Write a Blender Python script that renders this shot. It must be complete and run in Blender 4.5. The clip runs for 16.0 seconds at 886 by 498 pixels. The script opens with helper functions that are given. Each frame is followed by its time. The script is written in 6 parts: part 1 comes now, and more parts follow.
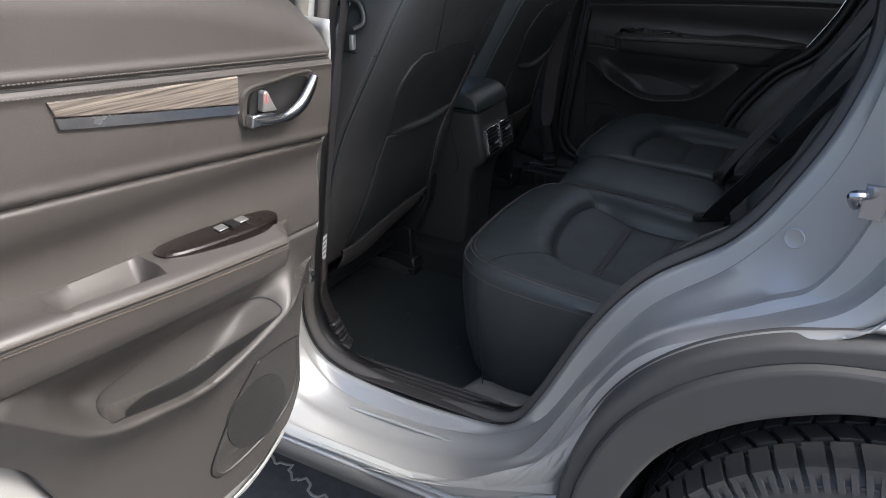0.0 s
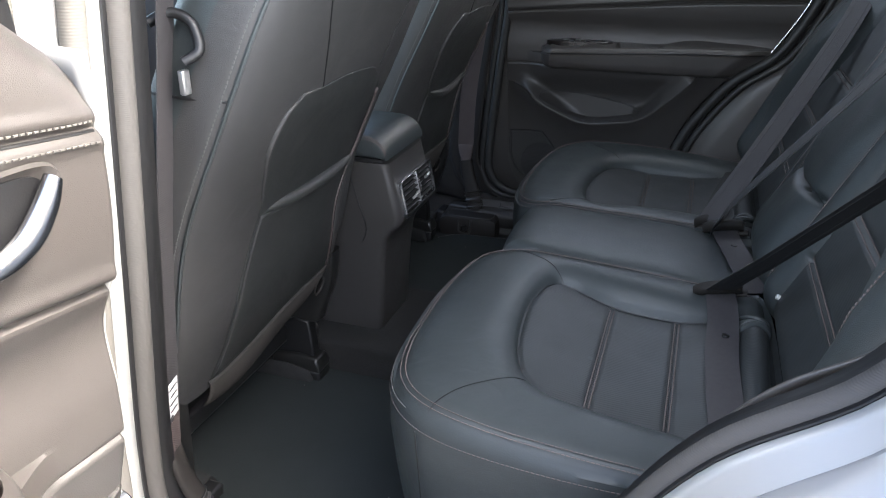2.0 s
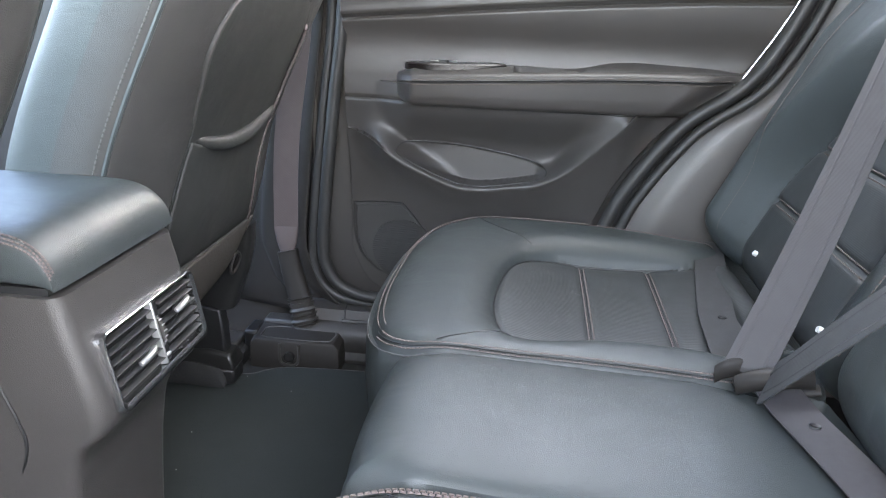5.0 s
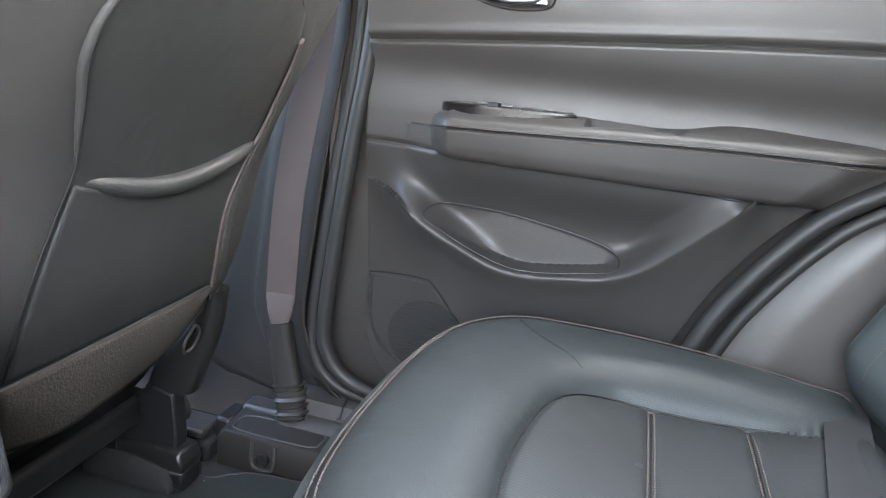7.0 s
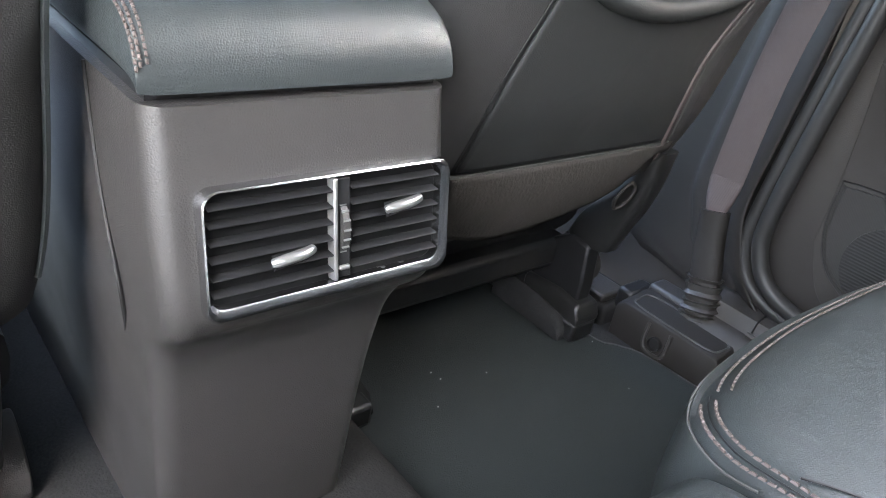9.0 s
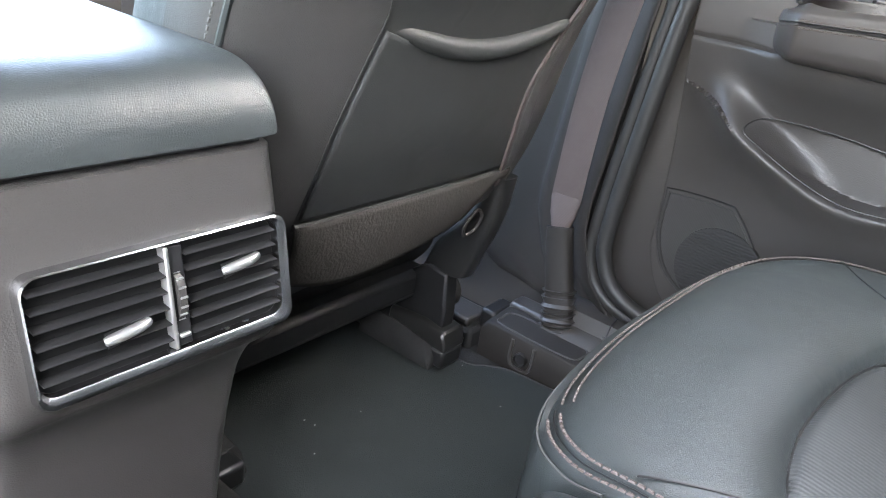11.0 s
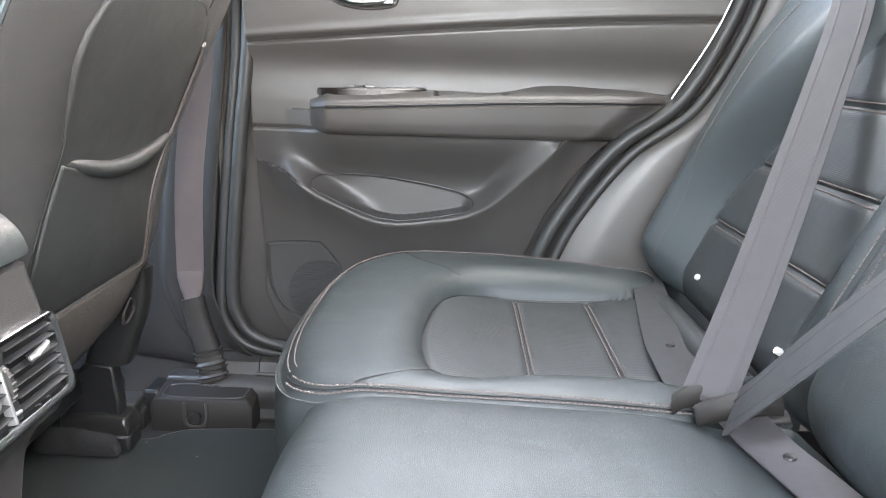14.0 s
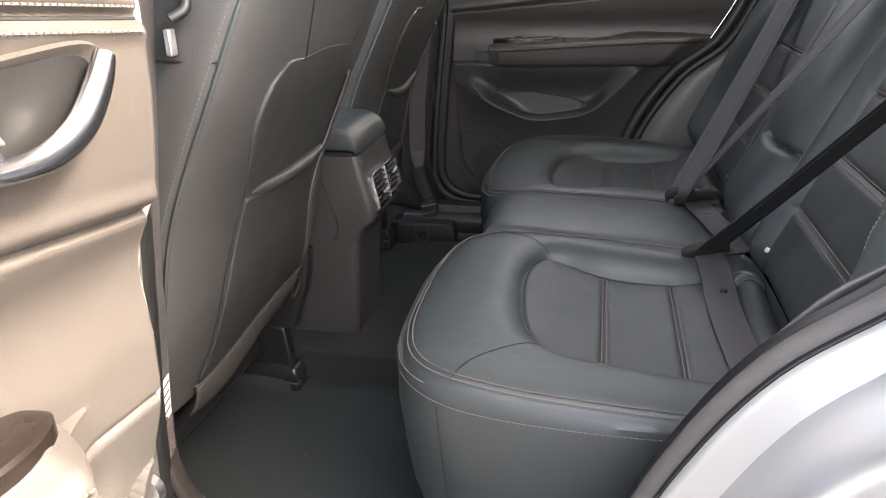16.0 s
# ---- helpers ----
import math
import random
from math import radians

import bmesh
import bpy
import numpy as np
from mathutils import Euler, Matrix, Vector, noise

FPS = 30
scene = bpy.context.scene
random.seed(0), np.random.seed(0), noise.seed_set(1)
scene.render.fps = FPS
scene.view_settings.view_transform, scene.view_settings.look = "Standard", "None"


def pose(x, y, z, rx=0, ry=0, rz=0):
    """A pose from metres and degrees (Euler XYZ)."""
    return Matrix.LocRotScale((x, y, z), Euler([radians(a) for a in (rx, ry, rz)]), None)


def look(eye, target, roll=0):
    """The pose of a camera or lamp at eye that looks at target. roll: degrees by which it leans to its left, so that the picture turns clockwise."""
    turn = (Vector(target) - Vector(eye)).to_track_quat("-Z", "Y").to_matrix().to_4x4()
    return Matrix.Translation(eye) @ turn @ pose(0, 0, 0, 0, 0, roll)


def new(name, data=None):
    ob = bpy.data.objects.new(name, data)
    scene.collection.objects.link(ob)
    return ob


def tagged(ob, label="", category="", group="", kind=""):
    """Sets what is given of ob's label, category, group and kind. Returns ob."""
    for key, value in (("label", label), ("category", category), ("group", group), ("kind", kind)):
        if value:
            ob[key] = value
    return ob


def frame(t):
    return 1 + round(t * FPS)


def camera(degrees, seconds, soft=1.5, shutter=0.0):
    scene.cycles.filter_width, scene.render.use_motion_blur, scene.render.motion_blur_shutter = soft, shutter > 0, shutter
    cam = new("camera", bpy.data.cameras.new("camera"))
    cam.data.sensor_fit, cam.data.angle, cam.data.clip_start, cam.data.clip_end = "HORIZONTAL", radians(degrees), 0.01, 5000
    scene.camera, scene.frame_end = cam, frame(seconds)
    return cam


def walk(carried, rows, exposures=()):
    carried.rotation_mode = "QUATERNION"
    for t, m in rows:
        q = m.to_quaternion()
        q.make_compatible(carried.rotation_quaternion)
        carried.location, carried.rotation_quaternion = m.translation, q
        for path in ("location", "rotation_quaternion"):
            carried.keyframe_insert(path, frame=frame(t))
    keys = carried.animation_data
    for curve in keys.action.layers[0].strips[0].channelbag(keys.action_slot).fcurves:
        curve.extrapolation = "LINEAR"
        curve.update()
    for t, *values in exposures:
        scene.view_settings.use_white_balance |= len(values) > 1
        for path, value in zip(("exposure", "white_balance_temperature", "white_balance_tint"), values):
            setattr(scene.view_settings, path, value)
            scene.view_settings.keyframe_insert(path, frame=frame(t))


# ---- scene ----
cam = camera(61.93, 16.0, 1.0)
ROWS = [
    (0.0, 0.5471, -1.8109, 1.3646, 64.240, -1.688, 27.597),
    (0.5, 0.5268, -1.6995, 1.3456, 64.673, -1.356, 26.623),
    (1.0, 0.4889, -1.5975, 1.3274, 64.761, -0.950, 24.741),
    (1.5, 0.4006, -1.4804, 1.3050, 65.085, -0.683, 21.739),
    (2.0, 0.3103, -1.3545, 1.2880, 65.615, -0.453, 18.917),
    (2.5, 0.2647, -1.2157, 1.2698, 66.457, -0.483, 16.698),
    (3.0, 0.2437, -1.0984, 1.2590, 67.188, -0.497, 14.066),
    (3.5, 0.2010, -0.9825, 1.2202, 68.234, -0.688, 10.847),
    (4.0, 0.1392, -0.8560, 1.1819, 69.221, -1.118, 8.105),
    (4.5, 0.1310, -0.7191, 1.1246, 70.133, -1.622, 7.408),
    (4.7, 0.1321, -0.6713, 1.1072, 70.454, -2.049, 7.149),
    (6.8, 0.1666, -0.2841, 1.0608, 74.226, -5.129, 11.821),
    (7.0, 0.1668, -0.2572, 1.0589, 73.947, -6.158, 15.563),
    (7.5, 0.1451, -0.2067, 1.0372, 71.220, -8.145, 25.909),
    (8.0, 0.1260, -0.2026, 1.0077, 67.124, -9.254, 38.492),
    (8.5, 0.1205, -0.2112, 0.9874, 62.357, -9.625, 48.333),
    (8.7, 0.1201, -0.2164, 0.9840, 61.406, -9.578, 50.909),
    (10.8, 0.1220, -0.2319, 0.9788, 65.115, -9.003, 42.270),
    (11.0, 0.1397, -0.2128, 1.0010, 65.556, -8.041, 39.145),
    (11.5, 0.1439, -0.2146, 1.0100, 69.032, -6.580, 27.272),
    (12.0, 0.1411, -0.2378, 1.0153, 71.822, -5.185, 17.217),
    (12.5, 0.1365, -0.2679, 1.0247, 73.776, -4.287, 9.155),
    (13.0, 0.1390, -0.3147, 1.0376, 75.530, -3.405, 4.021),
    (13.5, 0.1477, -0.3873, 1.0237, 76.159, -2.544, 1.823),
    (14.0, 0.1383, -0.5143, 1.0290, 75.538, -1.778, 1.312),
    (14.5, 0.1418, -0.6882, 1.0458, 74.070, -1.006, 2.735),
    (15.0, 0.1570, -0.8959, 1.0567, 72.306, -0.203, 7.097),
    (15.5, 0.1852, -1.1370, 1.1154, 70.295, 0.830, 10.565),
    (16.0, 0.2128, -1.3812, 1.1884, 68.492, 1.518, 11.905),
]
EXPOSURES = [(0.0, 1.45, 6000, 10), (0.5, 2.05, 5950, 10), (1.0, 2.2, 5850, 10), (1.5, 2.6, 5850, 10), (2.0, 3.1, 6150, 10), (3.0, 4.2, 6200, 10), (3.5, 4.55, 6300, 9), (4.0, 4.78, 6500, 10), (7.0, 5.42, 6550, 9), (7.6, 5.45, 6500, 5), (8.5, 5.33, 6600, 7), (9.0, 5.3, 6700, 10), (10.8, 5.55, 6700, 10), (11.5, 5.5, 6800, 10), (12.5, 5.68, 6900, 10), (13.5, 5.85, 6900, 10),
             (14.0, 5.7, 6900, 10), (14.5, 5.2, 7000, 10), (15.2, 5.32, 7700, 18), (15.6, 4.92, 7800, 18), (15.8, 4.4, 7600, 16), (16.0, 3.65, 7200, 14)]
walk(cam, [(t, pose(*p)) for t, *p in ROWS], EXPOSURES)

# ---- light ----
world = bpy.data.worlds.new("sky")
scene.world = world
world.use_nodes = True
wn = world.node_tree.nodes
sky = wn.new("ShaderNodeTexSky")
sky.sky_type = "NISHITA"
sky.sun_disc = False
sky.sun_elevation, sky.sun_rotation = radians(46), radians(94)
sky.dust_density = 6.0
wn["Background"].inputs["Strength"].default_value = 0.15
world.node_tree.links.new(sky.outputs[0], wn["Background"].inputs["Color"])
sun_data = bpy.data.lights.new("sun", "SUN")
sun_data.energy, sun_data.angle, sun_data.color = 2.5, radians(14), (1.0, 0.93, 0.82)
sun = new("sun", sun_data)
sun.matrix_world = look((4.2, -1.28, 5.2), (0.0, -1.0, 0.6))



def opening_lamp(name, at, target, width, height, watts, colour):
    """Skylight that enters through an opening of the car."""
    d = bpy.data.lights.new(name, "AREA")
    d.shape, d.size, d.size_y, d.energy, d.color = "RECTANGLE", width, height, watts, colour
    ob = new(name, d)
    ob.matrix_world = look(at, target)
    return ob


opening_lamp("door_opening_skylight", (0.16, -0.735, 1.27), (-0.10, 0.20, 0.92), 0.50, 0.52, 0.75, (0.94, 0.97, 1.0))
opening_lamp("far_window_skylight", (0.20, 0.66, 1.48), (0.10, 0.10, 0.75), 0.70, 0.25, 0.28, (0.95, 0.98, 1.0))
opening_lamp("rear_window_skylight", (1.38, 0.0, 1.42), (-0.3, -0.2, 0.95), 1.10, 0.30, 0.1, (1.0, 0.97, 0.94))
opening_lamp("windscreen_skylight", (-1.30, 0.0, 1.38), (0.2, 0.0, 0.85), 1.20, 0.50, 0.3, (0.84, 0.98, 1.0))

opening_lamp("front_window_skylight", (-0.78, -0.80, 1.38), (-0.20, 0.40, 0.95), 0.80, 0.34, 0.90, (0.80, 0.98, 1.0))

# ---- materials ----
def material(name, base, rough=0.5, metal=0.0, grain=0.0, grain_scale=900.0, var=0.0, var_scale=8.0, spec=0.5,
             weave=None, coat=0.0, kind="noise", stain=None, wrinkle=0.0):
    m = bpy.data.materials.new(name)
    m.use_nodes = True
    n, ln = m.node_tree.nodes, m.node_tree.links
    b = n["Principled BSDF"]
    b.inputs["Base Color"].default_value = (*base, 1)
    b.inputs["Roughness"].default_value = rough
    b.inputs["Metallic"].default_value = metal
    b.inputs["Specular IOR Level"].default_value = spec
    b.inputs["Coat Weight"].default_value = coat
    b.inputs["Coat Roughness"].default_value = 0.12
    co = n.new("ShaderNodeTexCoord")
    if var:
        t1 = n.new("ShaderNodeTexNoise")
        t1.inputs["Scale"].default_value, t1.inputs["Detail"].default_value = var_scale, 6
        ln.new(co.outputs["Object"], t1.inputs["Vector"])
        mix = n.new("ShaderNodeMix")
        mix.data_type = "RGBA"
        dark = tuple(c * (1 - var) for c in base)
        light = stain or tuple(min(1, c * (1 + var)) for c in base)
        mix.inputs["A"].default_value, mix.inputs["B"].default_value = (*dark, 1), (*light, 1)
        ln.new(t1.outputs["Fac"], mix.inputs["Factor"])
        ln.new(mix.outputs["Result"], b.inputs["Base Color"])
        mr = n.new("ShaderNodeMapRange")
        mr.inputs["To Min"].default_value, mr.inputs["To Max"].default_value = max(0.03, rough - 0.09), min(1, rough + 0.09)
        t3 = n.new("ShaderNodeTexNoise")
        t3.inputs["Scale"].default_value, t3.inputs["Detail"].default_value = var_scale * 2.3, 5
        ln.new(co.outputs["Object"], t3.inputs["Vector"])
        ln.new(t3.outputs["Fac"], mr.inputs["Value"])
        ln.new(mr.outputs["Result"], b.inputs["Roughness"])
    if grain:
        if kind == "cells":
            t2 = n.new("ShaderNodeTexVoronoi")
            t2.feature = "DISTANCE_TO_EDGE"
            t2.inputs["Scale"].default_value = grain_scale
            out = t2.outputs["Distance"]
        else:
            t2 = n.new("ShaderNodeTexNoise")
            t2.inputs["Scale"].default_value, t2.inputs["Detail"].default_value = grain_scale, 3
            out = t2.outputs["Fac"]
        ln.new(co.outputs["Object"], t2.inputs["Vector"])
        bump = n.new("ShaderNodeBump")
        bump.inputs["Strength"].default_value, bump.inputs["Distance"].default_value = grain, 0.001
        ln.new(out, bump.inputs["Height"])
        ln.new(bump.outputs["Normal"], b.inputs["Normal"])
    if weave:
        # fine ribs: (scale, strength, axis)
        w = n.new("ShaderNodeTexWave")
        w.wave_type, w.bands_direction = "BANDS", weave[2]
        w.inputs["Scale"].default_value, w.inputs["Distortion"].default_value = weave[0], 0.1
        ln.new(co.outputs["Object"], w.inputs["Vector"])
        bump = n.new("ShaderNodeBump")
        bump.inputs["Strength"].default_value, bump.inputs["Distance"].default_value = weave[1], 0.001
        ln.new(w.outputs["Fac"], bump.inputs["Height"])
        ln.new(bump.outputs["Normal"], b.inputs["Normal"])
    if wrinkle:
        # soft creases and unevenness of the surface
        wk = n.new("ShaderNodeTexNoise")
        wk.inputs["Scale"].default_value, wk.inputs["Detail"].default_value, wk.inputs["Distortion"].default_value = 26, 4, 1.2
        ln.new(co.outputs["Object"], wk.inputs["Vector"])
        wb = n.new("ShaderNodeBump")
        wb.inputs["Strength"].default_value, wb.inputs["Distance"].default_value = wrinkle, 0.006
        ln.new(wk.outputs["Fac"], wb.inputs["Height"])
        for link in list(b.inputs["Normal"].links):
            ln.new(wb.outputs["Normal"], link.from_node.inputs["Normal"])
        if not b.inputs["Normal"].links:
            ln.new(wb.outputs["Normal"], b.inputs["Normal"])
    return m


LEATHER = material("black_leather", (0.027, 0.0318, 0.0325), 0.46, spec=0.39, grain=0.33, grain_scale=620, var=0.22, var_scale=9, kind="cells", wrinkle=0.15)
BACK_LEATHER = material("grey_black_leather", (0.035, 0.0345, 0.034), 0.55, spec=0.32, grain=0.38, grain_scale=620, var=0.2, var_scale=9, kind="cells", wrinkle=0.14)
PERF = material("perforated_leather", (0.0165, 0.0190, 0.0196), 0.55, var=0.15, var_scale=9, weave=(72, 0.13, "Y"), wrinkle=0.06)
PERF_BACK = material("perforated_back_leather", (0.0165, 0.0190, 0.0196), 0.55, var=0.15, var_scale=9, weave=(150, 0.10, "Z"), wrinkle=0.06)
VINYL = material("seat_back_vinyl", (0.0215, 0.0225, 0.0220), 0.52, grain=0.35, grain_scale=500, var=0.2, var_scale=7, kind="cells", spec=0.32, wrinkle=0.12)
SOFT = material("soft_trim", (0.047, 0.0425, 0.0395), 0.40, grain=0.25, grain_scale=760, var=0.18, var_scale=7, kind="cells", wrinkle=0.09)
DOOR_HARD = material("door_plastic", (0.042, 0.039, 0.037), 0.42, spec=0.4, grain=0.3, grain_scale=560, var=0.14, var_scale=9, kind="cells")
HARD = material("hard_plastic", (0.031, 0.029, 0.0278), 0.42, spec=0.4, grain=0.3, grain_scale=560, var=0.14, var_scale=9, kind="cells")
PILLAR_TRIM = material("dark_pillar_plastic", (0.0165, 0.0148, 0.0136), 0.60, spec=0.2, grain=0.2, grain_scale=800, var=0.1, kind="cells")
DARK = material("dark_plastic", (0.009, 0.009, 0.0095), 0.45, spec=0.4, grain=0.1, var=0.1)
HINGE = material("hinge_plastic", (0.012, 0.0118, 0.0115), 0.33, spec=0.45, grain=0.1, grain_scale=700, var=0.1)
PIANO = material("dark_brown_gloss", (0.008, 0.0055, 0.0048), 0.27, var=0.1)
CARPET = material("carpet", (0.020, 0.020, 0.020), 0.95, grain=1.0, grain_scale=260, var=0.35, var_scale=60, spec=0.1)
TUNNEL_CARPET = material("tunnel_carpet", (0.017, 0.0166, 0.016), 0.95, grain=1.0, grain_scale=420, var=0.75, var_scale=420, spec=0.1)
MAT = material("mat_felt", (0.020, 0.0235, 0.0235), 0.95, grain=0.8, grain_scale=600, var=0.15, var_scale=12, spec=0.1)
# belt webbing darkened in colour for the straps that get less light
WEB_SHADED = material("shaded_webbing", (0.017, 0.0175, 0.0185), 0.7, var=0.1, var_scale=30, weave=(230, 0.15, "DIAGONAL"))
WEB = material("belt_webbing", (0.026, 0.0238, 0.0252), 0.75, var=0.08, var_scale=20, weave=(230, 0.12, "DIAGONAL"))
WEB_BROWN = material("belt_webbing_brown", (0.043, 0.031, 0.0295), 0.7, var=0.08, var_scale=20, weave=(190, 0.2, "DIAGONAL"))
SEAL_CLOTH = material("seal_fabric", (0.062, 0.058, 0.054), 0.7, grain=0.4, grain_scale=700, var=0.1, var_scale=12, weave=(150, 0.15, "Z"))
# pillar seal rubber, its colour raised to look sunlit
SEAL_SUNLIT = material("sunlit_seal_rubber", (0.13, 0.122, 0.108), 0.65, grain=0.3, grain_scale=500, var=0.12, var_scale=25, weave=(110, 0.2, "Z"))
RUBBER = material("rubber", (0.018, 0.0175, 0.017), 0.5, spec=0.35, grain=0.15, var=0.12)
PAINT = material("silver_blue_paint", (0.365, 0.368, 0.358), 0.40, metal=0.40, grain=0.03, grain_scale=2500, coat=0.6)
CLAD = material("grey_cladding", (0.056, 0.055, 0.054), 0.55, grain=0.15, grain_scale=900, var=0.12, var_scale=5)
CHROME = material("satin_chrome", (0.45, 0.45, 0.46), 0.24, metal=1.0, var=0.05)
SILVER = material("silver_plastic", (0.30, 0.30, 0.295), 0.32, metal=0.7, var=0.05)
THREAD = material("tan_thread", (0.078, 0.061, 0.056), 0.8)
THREAD_DOOR = material("door_thread", (0.078, 0.063, 0.053), 0.8)
WEB_FOLD = material("folded_webbing", (0.028, 0.0255, 0.0275), 0.7, var=0.15, var_scale=60)
THREAD_SOFT = material("trim_thread", (0.075, 0.069, 0.063), 0.8)
THREAD_GREY = material("grey_thread", (0.060, 0.060, 0.058), 0.8)
VENT_SHADE = material("vent_shade", (0.0025, 0.0025, 0.0026), 0.6, spec=0.2)
WHITE = material("white_plastic", (0.55, 0.55, 0.54), 0.5, var=0.03)
RED = material("red_mark", (0.6, 0.06, 0.04), 0.5)
ASPHALT = material("asphalt", (0.07, 0.07, 0.072), 0.9, grain=1.0, grain_scale=160, var=0.4, var_scale=30)
CONCRETE = material("pale_crack", (0.30, 0.29, 0.27), 0.95, grain=0.6, grain_scale=200, var=0.2)
TYRE = material("tyre_rubber", (0.050, 0.049, 0.048), 0.7, grain=0.4, grain_scale=500, var=0.25, var_scale=20)
RIM = material("dark_alloy", (0.30, 0.30, 0.31), 0.35, metal=0.9, var=0.06)
ROOFCLOTH = material("headliner_cloth", (0.10, 0.097, 0.093), 0.95, grain=0.3, grain_scale=900, var=0.05)


def wood_material():
    m = bpy.data.materials.new("grey_wood")
    m.use_nodes = True
    n, ln = m.node_tree.nodes, m.node_tree.links
    b = n["Principled BSDF"]
    co, mp = n.new("ShaderNodeTexCoord"), n.new("ShaderNodeMapping")
    mp.inputs["Scale"].default_value = (9, 9, 560)
    mp.inputs["Rotation"].default_value = (radians(6.5), 0, 0)
    t = n.new("ShaderNodeTexNoise")
    t.inputs["Scale"].default_value, t.inputs["Detail"].default_value, t.inputs["Distortion"].default_value = 1.0, 8, 0.35
    r = n.new("ShaderNodeValToRGB")
    r.color_ramp.elements[0].position, r.color_ramp.elements[0].color = 0.36, (0.040, 0.034, 0.029, 1)
    r.color_ramp.elements[1].position, r.color_ramp.elements[1].color = 0.66, (0.19, 0.165, 0.14, 1)
    ln.new(co.outputs["Object"], mp.inputs["Vector"])
    ln.new(mp.outputs["Vector"], t.inputs["Vector"])
    ln.new(t.outputs["Fac"], r.inputs["Fac"])
    ln.new(r.outputs["Color"], b.inputs["Base Color"])
    b.inputs["Roughness"].default_value = 0.4
    return m


WOOD = wood_material()
GRILLE = material("ribbed_grille", (0.026, 0.025, 0.024), 0.55, var=0.08, weave=(150, 0.22, "DIAGONAL"))
MESH = material("speaker_mesh", (0.012, 0.012, 0.012), 0.6, weave=(70, 0.5, "Z"))
FLAP = material("flap_felt", (0.031, 0.0285, 0.026), 0.95, grain=1.0, grain_scale=300, var=0.25, var_scale=40, spec=0.1)
CARPET_GREY = material("grey_carpet", (0.12, 0.117, 0.112), 0.95, grain=1.0, grain_scale=260, var=0.3, var_scale=60, spec=0.1)


def glass_material():
    m = bpy.data.materials.new("tinted_glass")
    m.use_nodes = True
    b = m.node_tree.nodes["Principled BSDF"]
    b.inputs["Base Color"].default_value = (0.9, 0.95, 0.93, 1)
    b.inputs["Transmission Weight"].default_value = 1.0
    b.inputs["Roughness"].default_value, b.inputs["IOR"].default_value = 0.0, 1.45
    return m


GLASS = glass_material()


# ---- mesh helpers ----
def part(name, bm, mats, parent=None, label="", smooth=True, solid=0.0, bevel=0.0):
    me = bpy.data.meshes.new(name)
    bmesh.ops.recalc_face_normals(bm, faces=bm.faces) if not solid else None
    bm.to_mesh(me)
    bm.free()
    for m in (mats if isinstance(mats, (list, tuple)) else [mats]):
        me.materials.append(m)
    if smooth:
        me.polygons.foreach_set("use_smooth", [True] * len(me.polygons))
        me.set_sharp_from_angle(angle=radians(40))
    ob = new(name, me)
    if parent:
        ob.parent = parent
    if label:
        tagged(ob, label)
    if solid:
        md = ob.modifiers.new("thickness", "SOLIDIFY")
        md.thickness, md.offset = solid, -1
    if bevel:
        md = ob.modifiers.new("edges", "BEVEL")
        md.width, md.segments, md.limit_method, md.angle_limit = bevel, 2, "ANGLE", radians(40)
    return ob


def thing(name, label, category, group="", kind="", at=(0, 0, 0)):
    ob = new(name)
    ob.location = at
    ob.empty_display_size = 0.05
    return tagged(ob, label, category, group, kind)


def grid(f, nu, nv, loop_u=False, bm=None, mat=None):
    """A sheet of quads over u, v in 0..1; mat(u, v) picks the material slot."""
    bm = bm or bmesh.new()
    rows = []
    for j in range(nv + 1):
        v = j / nv
        rows.append([bm.verts.new(f(i / nu, v)) for i in range(nu if loop_u else nu + 1)])
    for j in range(nv):
        n = nu if loop_u else nu
        for i in range(n):
            k = (i + 1) % nu if loop_u else i + 1
            fc = bm.faces.new((rows[j][i], rows[j][k], rows[j + 1][k], rows[j + 1][i]))
            if mat:
                fc.material_index = mat((i + 0.5) / nu, (j + 0.5) / nv)
    return bm


def loft(rings, bm=None, cap=True):
    bm = bm or bmesh.new()
    vs = [[bm.verts.new(p) for p in r] for r in rings]
    n = len(vs[0])
    for a, b in zip(vs, vs[1:]):
        for i in range(n):
            bm.faces.new((a[i], a[(i + 1) % n], b[(i + 1) % n], b[i]))
    if cap:
        bm.faces.new(vs[0][::-1])
        bm.faces.new(vs[-1])
    return bm


def box(x0, x1, y0, y1, z0, z1, bm=None, m=None):
    bm = bm or bmesh.new()
    c = [bm.verts.new((x, y, z)) for x in (x0, x1) for y in (y0, y1) for z in (z0, z1)]
    for q in ((0, 1, 3, 2), (4, 6, 7, 5), (0, 4, 5, 1), (2, 3, 7, 6), (0, 2, 6, 4), (1, 5, 7, 3)):
        bm.faces.new([c[i] for i in q])
    if m is not None:
        bmesh.ops.transform(bm, matrix=m, verts=c)
    return bm


def spline(pts, n, closed=False):
    """Catmull-Rom points through pts."""
    p = [Vector(q) for q in pts]
    k = len(p)
    out = []
    segs = k if closed else k - 1
    for s in range(n if closed else n + 1):
        t = s / n * segs
        i = min(int(t), segs - 1)
        t -= i
        if closed:
            a, b, c, d = (p[(i + o) % k] for o in (-1, 0, 1, 2))
        else:
            a, b, c, d = p[max(i - 1, 0)], p[i], p[i + 1], p[min(i + 2, k - 1)]
        out.append(0.5 * ((2 * b) + (c - a) * t + (2 * a - 5 * b + 4 * c - d) * t * t + (3 * b - a - 3 * c + d) * t ** 3))
    return out


